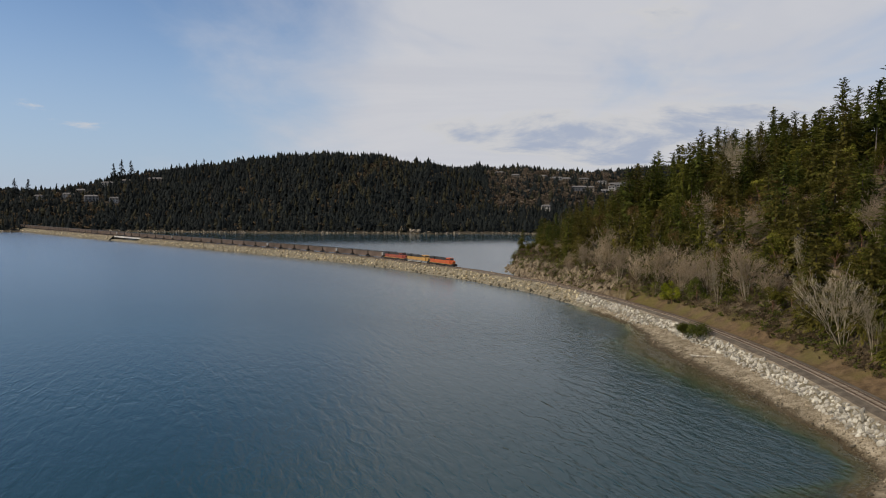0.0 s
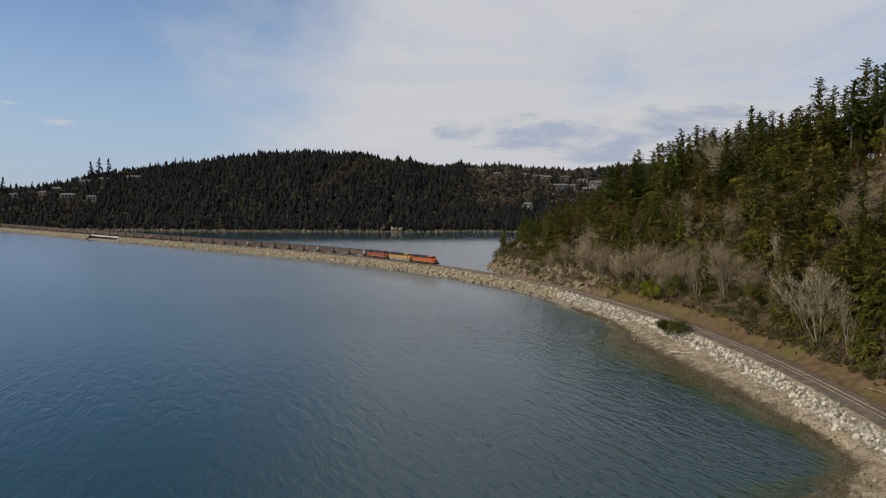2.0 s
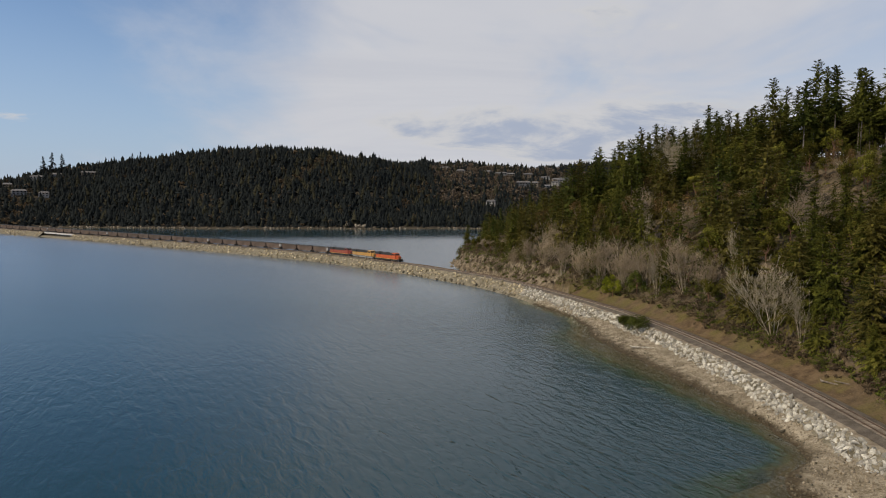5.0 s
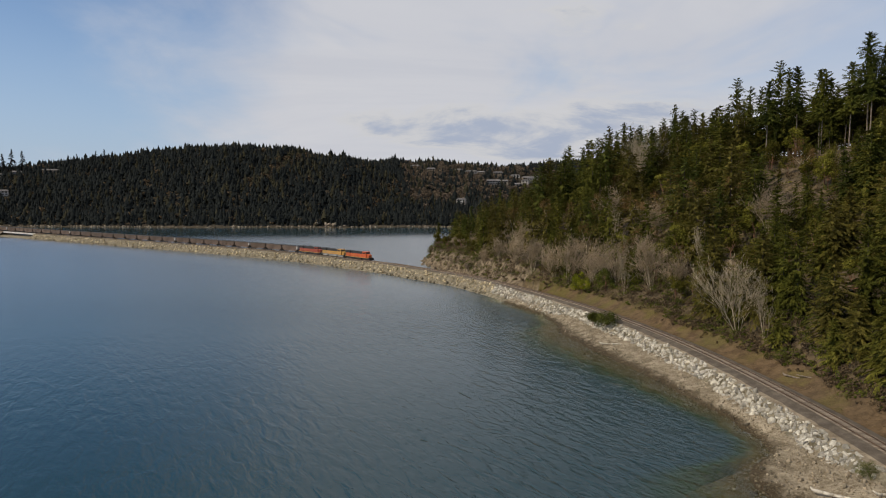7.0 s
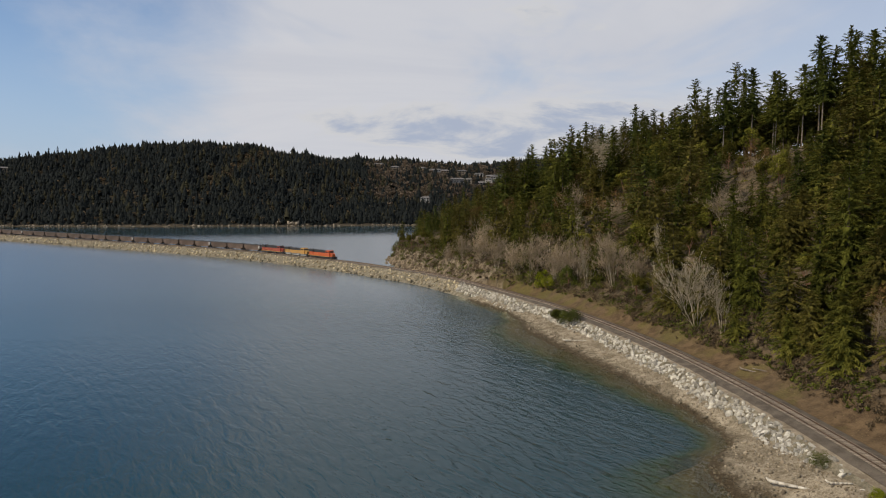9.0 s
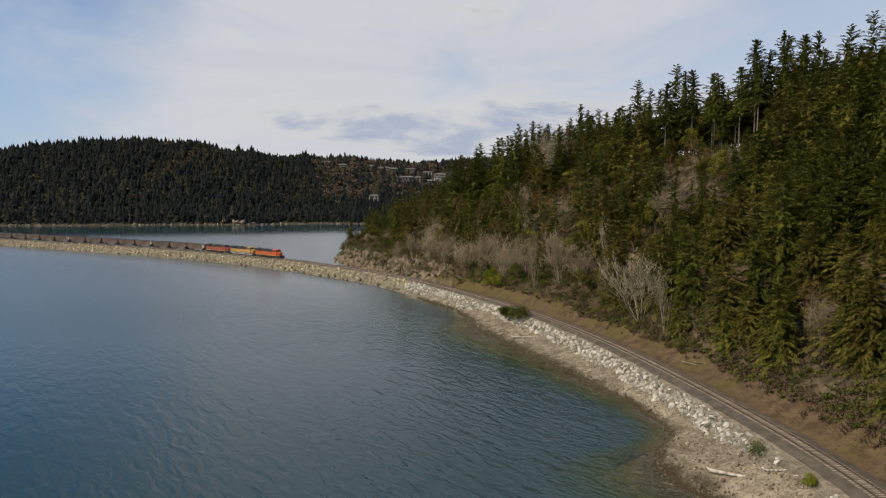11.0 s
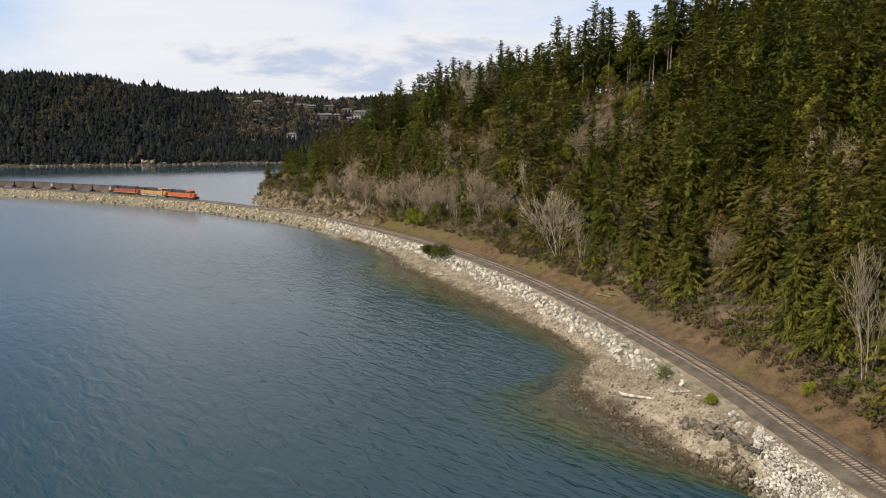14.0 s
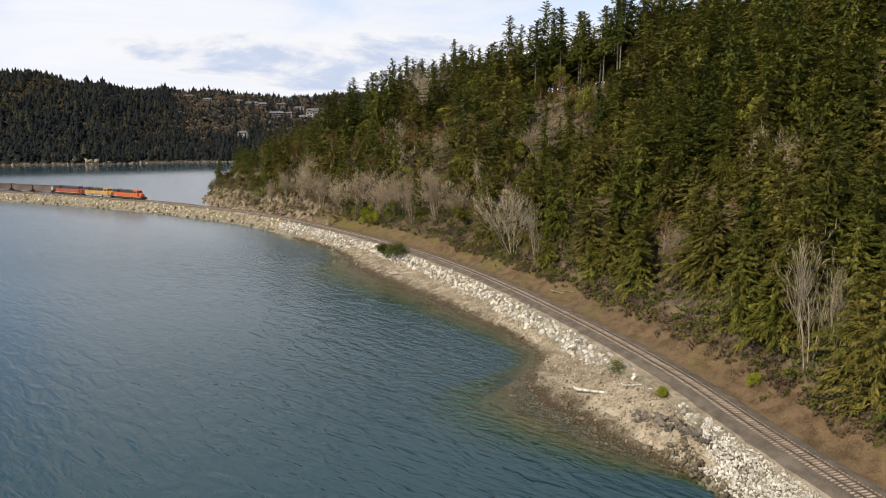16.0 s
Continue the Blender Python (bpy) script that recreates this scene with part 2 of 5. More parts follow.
# ---- meshes ----
class Geo:
    """Vertices and faces that become one mesh."""

    def __init__(self):
        self.v, self.f, self.n = [], [], 0

    def add(self, verts, faces, m=None):
        verts = np.asarray(verts, float)
        if m is not None:
            m = np.array(m)
            verts = verts @ m[:3, :3].T + m[:3, 3]
        self.v.append(verts)
        self.f.extend([tuple(i + self.n for i in face) for face in faces])
        self.n += len(verts)
        return self

    def box(self, lo, hi, m=None, top=1.0):
        """A box; top narrows its upper face."""
        (a, b, c), (d, e, g) = lo, hi
        mx, my = (a + d) / 2, (b + e) / 2
        low = [(a, b, c), (d, b, c), (d, e, c), (a, e, c)]
        up = [(mx + (x - mx) * top, my + (y - my) * top, g) for x, y, _ in low]
        return self.add(low + up, [(3, 2, 1, 0), (4, 5, 6, 7), (0, 1, 5, 4), (1, 2, 6, 5), (2, 3, 7, 6), (3, 0, 4, 7)], m)

    def tube(self, a, b, ra, rb, sides=6, caps=True):
        a, b = np.asarray(a, float), np.asarray(b, float)
        way = (b - a) / (np.linalg.norm(b - a) + 1e-9)
        side = np.cross(way, (0, 0, 1) if abs(way[2]) < 0.9 else (1, 0, 0))
        side /= np.linalg.norm(side)
        up = np.cross(way, side)
        ang = np.arange(sides) * 2 * np.pi / sides
        ring = np.cos(ang)[:, None] * side + np.sin(ang)[:, None] * up
        faces = [(i, (i + 1) % sides, sides + (i + 1) % sides, sides + i) for i in range(sides)]
        if caps:
            faces += [tuple(range(sides - 1, -1, -1)), tuple(range(sides, 2 * sides))]
        return self.add(np.concatenate([a + ring * ra, b + ring * rb]), faces)

    def pipe(self, points, radii, sides=6):
        """A bent tube through points, in one piece."""
        points = np.asarray(points, float)
        ways = np.gradient(points, axis=0)
        rings = []
        for p, way, r in zip(points, ways, radii):
            way = way / (np.linalg.norm(way) + 1e-9)
            side = np.cross(way, (0.1, 1.0, 0.05))
            side /= np.linalg.norm(side) + 1e-9
            up = np.cross(way, side)
            ang = np.arange(sides) * 2 * np.pi / sides
            rings.append(p + r * (np.cos(ang)[:, None] * side + np.sin(ang)[:, None] * up))
        faces = [(j * sides + i, j * sides + (i + 1) % sides, (j + 1) * sides + (i + 1) % sides, (j + 1) * sides + i) for j in range(len(points) - 1) for i in range(sides)]
        return self.add(np.concatenate(rings), faces)

    def quads(self, corners):
        """corners: (n, 4, 3) loose quads."""
        corners = np.asarray(corners, float)
        k = len(corners)
        self.v.append(corners.reshape(-1, 3))
        base = self.n + 4 * np.arange(k)
        self.f.extend(zip(base.tolist(), (base + 1).tolist(), (base + 2).tolist(), (base + 3).tolist()))
        self.n += 4 * k
        return self

    def tris(self, corners):
        """corners: (n, 3, 3) loose triangles."""
        corners = np.asarray(corners, float)
        k = len(corners)
        self.v.append(corners.reshape(-1, 3))
        base = self.n + 3 * np.arange(k)
        self.f.extend(zip(base.tolist(), (base + 1).tolist(), (base + 2).tolist()))
        self.n += 3 * k
        return self

    def mesh(self, name, material, smooth=False):
        me = bpy.data.meshes.new(name)
        sides = {len(face) for face in self.f}
        if len(sides) == 1 and len(self.f) > 2000:
            k, count = sides.pop(), len(self.f)
            me.vertices.add(self.n)
            me.vertices.foreach_set("co", np.concatenate(self.v).astype(np.float32).ravel())
            me.loops.add(k * count)
            me.loops.foreach_set("vertex_index", np.array(self.f, np.int32).ravel())
            me.polygons.add(count)
            me.polygons.foreach_set("loop_start", np.arange(0, k * count, k, dtype=np.int32))
            me.update(calc_edges=True)
        else:
            me.from_pydata(np.concatenate(self.v).tolist() if self.v else [], [], self.f)
        me.materials.append(material)
        if smooth:
            me.polygons.foreach_set("use_smooth", [True] * len(me.polygons))
        me.update()
        return me


def part(name, geo, material, parent=None, label="", smooth=False):
    me = geo if isinstance(geo, bpy.types.Mesh) else geo.mesh(name, material, smooth)
    ob = new(name, me)
    ob.parent = parent
    return tagged(ob, label)


def thing(name, label, category, m=None, group="", kind=""):
    ob = tagged(new(name), label, category, group, kind)
    if m is not None:
        ob.matrix_basis = m
    return ob


# ---- the plan ----
RAIL_Z = 4.6
# centre line of the track, from the near shore to the far end of the causeway
TRACK_PLAN = [(38, -140), (52, -40), (60, 15), (66.2, 50), (71.2, 72), (74.6, 97), (76.6, 126), (76.8, 152), (74.8, 180), (70.6, 209), (61.5, 246),
              (47.5, 289), (31, 319), (8, 356), (-54, 432), (-160, 530), (-325, 677), (-449, 790), (-530, 864), (-640, 960)]


def spline(points, step=1.0):
    """A smooth line through points, cut to even steps."""
    p = np.array(points, float)
    p = np.concatenate([[2 * p[0] - p[1]], p, [2 * p[-1] - p[-2]]])
    out = []
    for a, b, c, d in zip(p, p[1:], p[2:], p[3:]):
        t = np.linspace(0, 1, 60, endpoint=False)[:, None]
        out.append(0.5 * (2 * b + (c - a) * t + (2 * a - 5 * b + 4 * c - d) * t**2 + (3 * b - a - 3 * c + d) * t**3))
    out = np.concatenate(out + [p[-2:-1]])
    for _ in range(3):
        out[1:-1] = (out[:-2] + 2 * out[1:-1] + out[2:]) / 4
    far = np.r_[0, np.cumsum(np.linalg.norm(np.diff(out, axis=0), axis=1))]
    at = np.arange(0, far[-1], step)
    return np.stack([np.interp(at, far, out[:, 0]), np.interp(at, far, out[:, 1])], 1)


TRACK = spline(TRACK_PLAN)
TRACK_WAY = np.gradient(TRACK, axis=0)
TRACK_WAY /= np.linalg.norm(TRACK_WAY, axis=1)[:, None]
TRACK_RIGHT = np.stack([TRACK_WAY[:, 1], -TRACK_WAY[:, 0]], 1)
TRACK_LENGTH = len(TRACK) - 1.0


def on_track(s, d=0.0):
    """The place d metres to the right of the track's centre, s metres along it, and the heading there."""
    i = np.clip(s, 0, TRACK_LENGTH)
    k = np.arange(len(TRACK))
    p = np.stack([np.interp(i, k, (TRACK + TRACK_RIGHT * 0)[:, n]) for n in (0, 1)], -1)
    w = np.stack([np.interp(i, k, TRACK_WAY[:, n]) for n in (0, 1)], -1)
    r = np.stack([w[..., 1], -w[..., 0]], -1)
    return p + r * np.expand_dims(np.asarray(d, float), -1), np.arctan2(w[..., 1], w[..., 0])


def along(y):
    """How far along the track the near shore's line at northing y lies."""
    return float(np.interp(y, TRACK[:, 1], np.arange(len(TRACK))))


def signed(x, y, line):
    """Distance from a line to its right (left: minus), and how far along it."""
    best, where = np.full(x.shape, 1e9), np.zeros(x.shape)
    side = np.zeros(x.shape)
    steps = np.linalg.norm(np.diff(line, axis=0), axis=1)
    far = np.r_[0, np.cumsum(steps)]
    for i, (a, b) in enumerate(zip(line, line[1:])):
        w = (b - a) / steps[i]
        t = np.clip((x - a[0]) * w[0] + (y - a[1]) * w[1], 0, steps[i])
        ox, oy = x - a[0] - w[0] * t, y - a[1] - w[1] * t
        dist = np.hypot(ox, oy)
        near = dist < best
        best = np.where(near, dist, best)
        where = np.where(near, far[i] + t, where)
        side = np.where(near, np.sign(ox * w[1] - oy * w[0] + 1e-12), side)
    return best * side, where


def smooth(v, lo, hi):
    t = np.clip((v - lo) / (hi - lo), 0, 1)
    return t * t * (3 - 2 * t)


def wobble(x, y, size, seed=0):
    """Soft bumps of about that size, between -1 and 1."""
    out = 0.0
    for k in range(4):
        a, p = seed * 1.7 + k * 2.4, seed * 3.1 + k * 1.3
        f = 2 * np.pi / size * (0.7 + 0.35 * k)
        out = out + np.sin((x * math.cos(a) + y * math.sin(a)) * f + p) * np.cos((y * math.cos(a * 1.6) - x * math.sin(a * 1.6)) * f * 0.8 + p * 2) / (1 + 0.5 * k)
    return out / 2.2


# foot of the wooded hill: beside the track, then out to the cape and back along the inlet
near_foot = [tuple(on_track(along(y), 9.0)[0]) for y in (-120, -40, 20, 60, 100, 140, 180, 215, 240)]
FOOT = spline(near_foot + [(62, 272), (55, 305), (47, 338), (40, 366), (38, 385), (46, 415), (85, 458), (200, 525), (420, 640), (760, 780), (1500, 900)], 6.0)
FAR_SHORE = spline([(-1600, 500), (-1000, 690), (-720, 780), (-600, 842), (-528, 852), (-430, 862), (-339, 848), (-250, 826), (-191, 815), (-124, 812), (-60, 800), (-22, 792), (20, 800),
                    (76, 796), (180, 775), (400, 790), (700, 860), (1500, 1000)], 12.0)
TRACK_COARSE = TRACK[::5]
BEACH_Y = [-60, 30, 50, 53, 59, 63, 68, 73, 79, 86, 91, 95, 100, 111, 122, 135, 150, 164, 178, 189, 200, 217, 240, 300]
BEACH_D = [-8, -7.5, -7.9, -8.3, -11.4, -13.8, -15.2, -17.0, -19.2, -19.4, -16.6, -11.6, -10.2, -10.6, -12.3, -13.6, -15.4, -16.8, -17.4, -16.4, -12.0, -9.2, -9.5, -10]
CREST_Y, CREST_Z = [-100, 20, 60, 120, 170, 205, 243, 300, 340, 372, 400, 430, 700], [84, 80, 76, 68, 59, 57, 50, 41, 32, 17, 14, 24, 60]
RIDGE_X = [-1600, -1000, -714, -661, -610, -576, -522, -485, -440, -394, -348, -311, -258, -194, -149, -94, -40, 17, 69, 153, 205, 267, 330, 700, 1500]
RIDGE_Z = [90, 60, 48, 40, 45, 54, 69, 76, 80, 88, 94, 97, 99, 104, 101, 95, 86, 84, 86, 89, 84, 78, 82, 110, 130]


def land(x, y):
    """Height of the ground, and the distances from track and hill foot."""
    x, y = np.asarray(x, float), np.asarray(y, float)
    d, _ = signed(x, y, TRACK_COARSE)
    q, _ = signed(x, y, FOOT)
    far, _ = signed(x, y, FAR_SHORE)
    far = -far
    shore = np.interp(y, BEACH_Y, BEACH_D) + 0.5 * wobble(x, y, 9, 3) + 0.4 * wobble(x, y, 3.5, 5)
    # beach and sea bed beside the near shore
    out = np.clip((d - shore) / (-6.5 - shore), -8, 1)
    beach = np.where(out > 0, 1.9 * np.maximum(out, 0) ** 0.8, np.maximum(np.minimum(3.4 * out, (d - shore) * 0.30), -7.0))
    bench = np.exp(-((y - 68) / 13) ** 2)
    beach = beach + bench * 1.5 * smooth(d, -13, -7.5) + 0.10 * wobble(x, y, 2.6, 8) * smooth(d, -22, -8)
    beach = np.where(d > -6.5, np.maximum(beach, 1.9 + (d + 6.5) * 0.6), beach)
    beach = np.minimum(beach, 3.9)
    nearby = smooth(y, 268, 240)
    near = np.where(d < 3, beach, 3.9)
    near = np.where(d >= 3, 3.9 + 3.0 * smooth(d, 3.4, 10) + 0.35 * wobble(x, y, 7, 2) * smooth(d, 3.6, 6), near)
    sea = -7.0
    z = near * nearby + sea * (1 - nearby)
    # the wooded hill
    crest = np.interp(y, CREST_Y, CREST_Z)
    foot_z = np.interp(y, [230, 275, 330], [6.4, 5.0, 0.0])
    qq = np.maximum(q, 0)
    rise = np.maximum(crest - foot_z, 4)
    cliff = np.interp(y, [240, 300], [0, 5.5]) * smooth(qq, 0, 4.5)
    lin = 0.66 * qq + 0.35 * cliff
    hill = foot_z + cliff * 0.65 + lin - 0.86 * 5.0 * np.logaddexp(0, (lin - rise) / 5.0)
    hill = hill + 1.8 * wobble(x, y, 26, 4) * smooth(qq, 2, 25)
    z = np.where(q > 0, np.maximum(z, hill), np.where(y > 262, np.maximum(z, np.maximum(-7, foot_z + np.minimum(q, 0) * 0.9)), z))
    # the far shore and its hills
    ridge = np.interp(x, RIDGE_X, RIDGE_Z)
    width = np.interp(x, [-620, -420, -20, 90], [240, 300, 290, 470])
    back = smooth(far, -6, width) * ridge - np.minimum(0.05 * np.maximum(far - width - 60, 0), np.maximum(ridge - 12, 0)) + 5 * wobble(x, y, 150, 6) * smooth(far, 20, 160)
    back = np.where(far > 0, back + 1.2 * smooth(far, 0, 6), np.maximum(far * 0.3, -7))
    z = np.where(far > -25, np.maximum(z, back), z)
    return z, d, q, far


def ground_z(x, y):
    return float(land(np.array([x]), np.array([y]))[0][0])


def axis_steps(*spans):
    return np.concatenate([np.arange(a, b, s) for a, b, s in spans] + [[spans[-1][1]]])


def sheet(xs, ys):
    gx, gy = np.meshgrid(xs, ys)
    w, h = len(xs), len(ys)
    i = (np.arange(h - 1)[:, None] * w + np.arange(w - 1)).ravel()
    return gx.ravel(), gy.ravel(), np.stack([i, i + 1, i + w + 1, i + w], 1)


def layer(me, name, values):
    me.attributes.new(name, "FLOAT", "POINT").data.foreach_set("value", np.asarray(values, np.float32))


XS = axis_steps((-4600, -800, 200), (-800, -100, 14), (-100, 40, 4), (40, 130, 1.2), (130, 260, 3.5), (260, 800, 18), (800, 4600, 200))
YS = axis_steps((-4600, -400, 200), (-400, 20, 15), (20, 270, 1.3), (270, 440, 3), (440, 760, 16), (760, 900, 4), (900, 1500, 16), (1500, 4600, 150))


def ground_material():
    m = bpy.data.materials.new("ground")
    m.use_nodes = True
    n = Nodes(m.node_tree)
    co = n.add("ShaderNodeTexCoord").outputs["Object"]
    wide, mid, close = n.noise(co, 0.05, 5), n.noise(co, 0.45, 5, 0.65), n.noise(co, 4.0, 4, 0.7)
    soil = n.mix(n.span(mid, 0.35, 0.65), (0.055, 0.042, 0.026), (0.150, 0.112, 0.068))
    grass = n.mix(n.span(close, 0.3, 0.7), (0.075, 0.066, 0.014), (0.160, 0.135, 0.036))
    bank = n.mix(n.span(mid, 0.35, 0.62), (0.066, 0.041, 0.021), (0.140, 0.092, 0.049))
    bank = n.mix(n.math("MULTIPLY", n.span(close, 0.45, 0.75), 0.6), bank, (0.195, 0.138, 0.078))
    bank = n.mix(n.math("MULTIPLY", n.span(close, 0.46, 0.25), 0.6), bank, (0.060, 0.040, 0.024))
    bank = n.mix(n.math("MULTIPLY", n.span(n.noise(co, 0.11, 4), 0.52, 0.64), 0.55), bank, grass)
    beach = n.mix(n.span(n.math("ADD", n.math("MULTIPLY", mid, 0.5), n.math("MULTIPLY", close, 0.5)), 0.38, 0.62), (0.150, 0.118, 0.076), (0.385, 0.325, 0.235))
    weed = n.mix(n.span(close, 0.35, 0.65), (0.028, 0.020, 0.011), (0.090, 0.066, 0.036))
    height = n.add("ShaderNodeSeparateXYZ", {0: co}).outputs[2]
    height = n.math("ADD", height, n.math("MULTIPLY", n.math("SUBTRACT", mid, 0.5), 1.2))
    beach = n.mix(n.span(height, 1.15, 0.25), beach, weed)
    sea_bed = n.mix(n.span(mid, 0.4, 0.6), (0.042, 0.028, 0.009), (0.115, 0.080, 0.030))
    beach = n.mix(n.span(height, -0.3, -1.4), beach, sea_bed)
    # deep bed painted dark in place of the light that water absorbs
    beach = n.mix(n.span(height, -2.6, -5.0), beach, (0.006, 0.016, 0.018))
    northing = n.add("ShaderNodeSeparateXYZ", {0: co}).outputs[1]
    soil = n.mix(n.span(northing, 500, 700), soil, n.mix(n.span(mid, 0.35, 0.65), (0.022, 0.018, 0.012), (0.060, 0.047, 0.031)))
    bank = n.mix(n.math("MULTIPLY", n.span(northing, 120, 165), n.span(n.noise(co, 0.16, 4), 0.42, 0.62, 0.0, 0.65)), bank, grass)
    colour = n.mix(n.attribute("bank"), soil, bank)
    colour = n.mix(n.attribute("beach"), colour, beach)
    stone = n.mix(n.span(mid, 0.4, 0.6), (0.090, 0.066, 0.042), (0.240, 0.190, 0.128))
    colour = n.mix(n.attribute("cliff"), colour, stone)
    colour = n.mix(n.math("MULTIPLY", n.span(wide, 0.4, 0.7), 0.25), colour, (0.10, 0.08, 0.05))
    relief = n.add("ShaderNodeBump", {"Strength": 0.6, "Distance": 0.25, "Height": n.math("ADD", close, n.math("MULTIPLY", mid, 2.0))}).outputs[0]
    shader = n.add("ShaderNodeBsdfPrincipled", {"Base Color": colour, "Roughness": 0.95, "Normal": relief, "Specular IOR Level": 0.2})
    n.tree.links.new(shader.outputs[0], n.add("ShaderNodeOutputMaterial").inputs[0])
    return m


def build_ground():
    x, y, faces = sheet(XS, YS)
    z, d, q, far = land(x, y)
    me = bpy.data.meshes.new("ground")
    me.from_pydata(np.stack([x, y, z], 1).tolist(), [], faces.tolist())
    me.polygons.foreach_set("use_smooth", [True] * len(me.polygons))
    near = (y < 262)
    layer(me, "beach", np.where((near & (d < -3)) | ((z < 0.6) & (far < -1)) | (z < -0.2), 1.0, 0.0))
    layer(me, "bank", np.where(near & (d >= -3), smooth(q, 4, -1), 0.0))
    cape = (y > 262) & (y < 470) & (x < 200)
    layer(me, "cliff", np.maximum(np.where(cape, smooth(q, -3, -1) * smooth(q, 7, 3), 0), np.where(far > -12, 0.12 * smooth(far, -4, 0) * smooth(far, 6, 2), 0)))
    me.materials.append(ground_material())
    tagged(new("ground", me), "brown hillside soil, beach and sea bed", "ground", kind="structure")


def water_material():
    m = bpy.data.materials.new("sea_water")
    m.use_nodes = True
    n = Nodes(m.node_tree)
    co = n.add("ShaderNodeTexCoord").outputs["Object"]
    depth = n.attribute("depth")
    # ripples that run before a south-west wind, long-crested and short
    ripple = n.noise(n.scaled(n.scaled(co, (1, 1, 1), 1.22), (0.16, 0.46, 1)), 1.0, 2, 0.5, 0.7)
    chop = n.noise(n.scaled(n.scaled(co, (1, 1, 1), 1.0), (0.5, 1.3, 1)), 1.0, 3, 0.6, 0.4)
    calm = n.span(n.noise(n.scaled(co, (0.006, 0.012, 1), 0.9), 1.0, 3), 0.35, 0.68, 0.35, 1.0)
    relief = n.add("ShaderNodeBump", {"Strength": n.math("MULTIPLY", calm, n.attribute("breeze")), "Distance": 0.5,
                                      "Height": n.math("ADD", ripple, n.math("MULTIPLY", chop, 0.38))}).outputs[0]
    body = n.add("ShaderNodeBsdfDiffuse", {"Color": n.mix(n.span(depth, 1.6, 6.4), (0.014, 0.034, 0.009, 1), (0.010, 0.036, 0.048, 1)), "Normal": relief}).outputs[0]
    see = n.add("ShaderNodeBsdfTransparent", {"Color": (0.80, 0.90, 0.82, 1)}).outputs[0]
    under = n.add("ShaderNodeMixShader", {0: n.span(depth, 0.1, 3.8, 0.0, 1.0), 1: see, 2: body}).outputs[0]
    gloss = n.add("ShaderNodeBsdfGlossy", {"Color": (1, 1, 1, 1), "Roughness": n.attribute("sheen"), "Normal": relief}).outputs[0]
    fresnel = n.add("ShaderNodeFresnel", {"IOR": 1.33, "Normal": n.add("ShaderNodeBump", {"Strength": n.math("MULTIPLY", calm, n.attribute("breeze")), "Distance": 0.3, "Height": ripple}).outputs[0]}).outputs[0]
    shader = n.add("ShaderNodeMixShader", {0: fresnel, 1: under, 2: gloss}).outputs[0]
    n.tree.links.new(shader, n.add("ShaderNodeOutputMaterial").inputs[0])
    return m


def build_water():
    xs = axis_steps((-4600, -800, 400), (-800, -100, 50), (-100, 30, 10), (30, 90, 1.5), (90, 800, 60), (800, 4600, 400))
    ys = axis_steps((-4600, -400, 400), (-400, 0, 40), (0, 270, 2.0), (270, 450, 6), (450, 900, 15), (900, 4600, 400))
    x, y, faces = sheet(xs, ys)
    z = land(x, y)[0]
    me = bpy.data.meshes.new("water")
    me.from_pydata(np.stack([x, y, 0 * x], 1).tolist(), [], faces.tolist())
    layer(me, "depth", np.maximum(-z, 0))
    # the breeze ruffles the near bay; the far bay and the inlet behind the causeway lie calmer
    d = signed(x, y, TRACK_COARSE)[0]
    layer(me, "breeze", (0.46 + 1.0 * smooth(d, -110, -20) * smooth(y, 280, 150) - 0.25 * smooth(y, 110, 300)) * np.where((d > 0) & (y > 300), 0.7, 1.0))
    # far water is so finely ruffled that it only blurs what it mirrors, but for the lee under the far hill
    layer(me, "sheen", 0.07 + (0.20 - 0.15 * smooth(y, 580, 700) * (d > 0)) * smooth(y, 100, 300))
    me.materials.append(water_material())
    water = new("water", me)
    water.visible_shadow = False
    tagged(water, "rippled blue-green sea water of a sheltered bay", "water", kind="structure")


build_ground()
build_water()


# ---- embankment, track ----
def bed_half(s):
    """Half the width of the embankment's top, towards the sea."""
    return np.interp(s, [along(215), along(262)], [4.6, 3.4])


S_BRIDGE = (along(637), along(677))
S_END = along(905)


def sweep(geo, profile, s_values):
    """Strip along the track; profile(s): rows of d, z."""
    rows = []
    for s in s_values:
        pr = np.array(profile(s))
        p, _ = on_track(np.full(len(pr), s), pr[:, 0])
        rows.append(np.c_[p, pr[:, 1]])
    k = len(rows[0])
    verts = np.concatenate(rows)
    faces = [(i * k + j, i * k + j + 1, (i + 1) * k + j + 1, (i + 1) * k + j) for i in range(len(rows) - 1) for j in range(k - 1)]
    return geo.add(verts, [f[::-1] for f in faces])


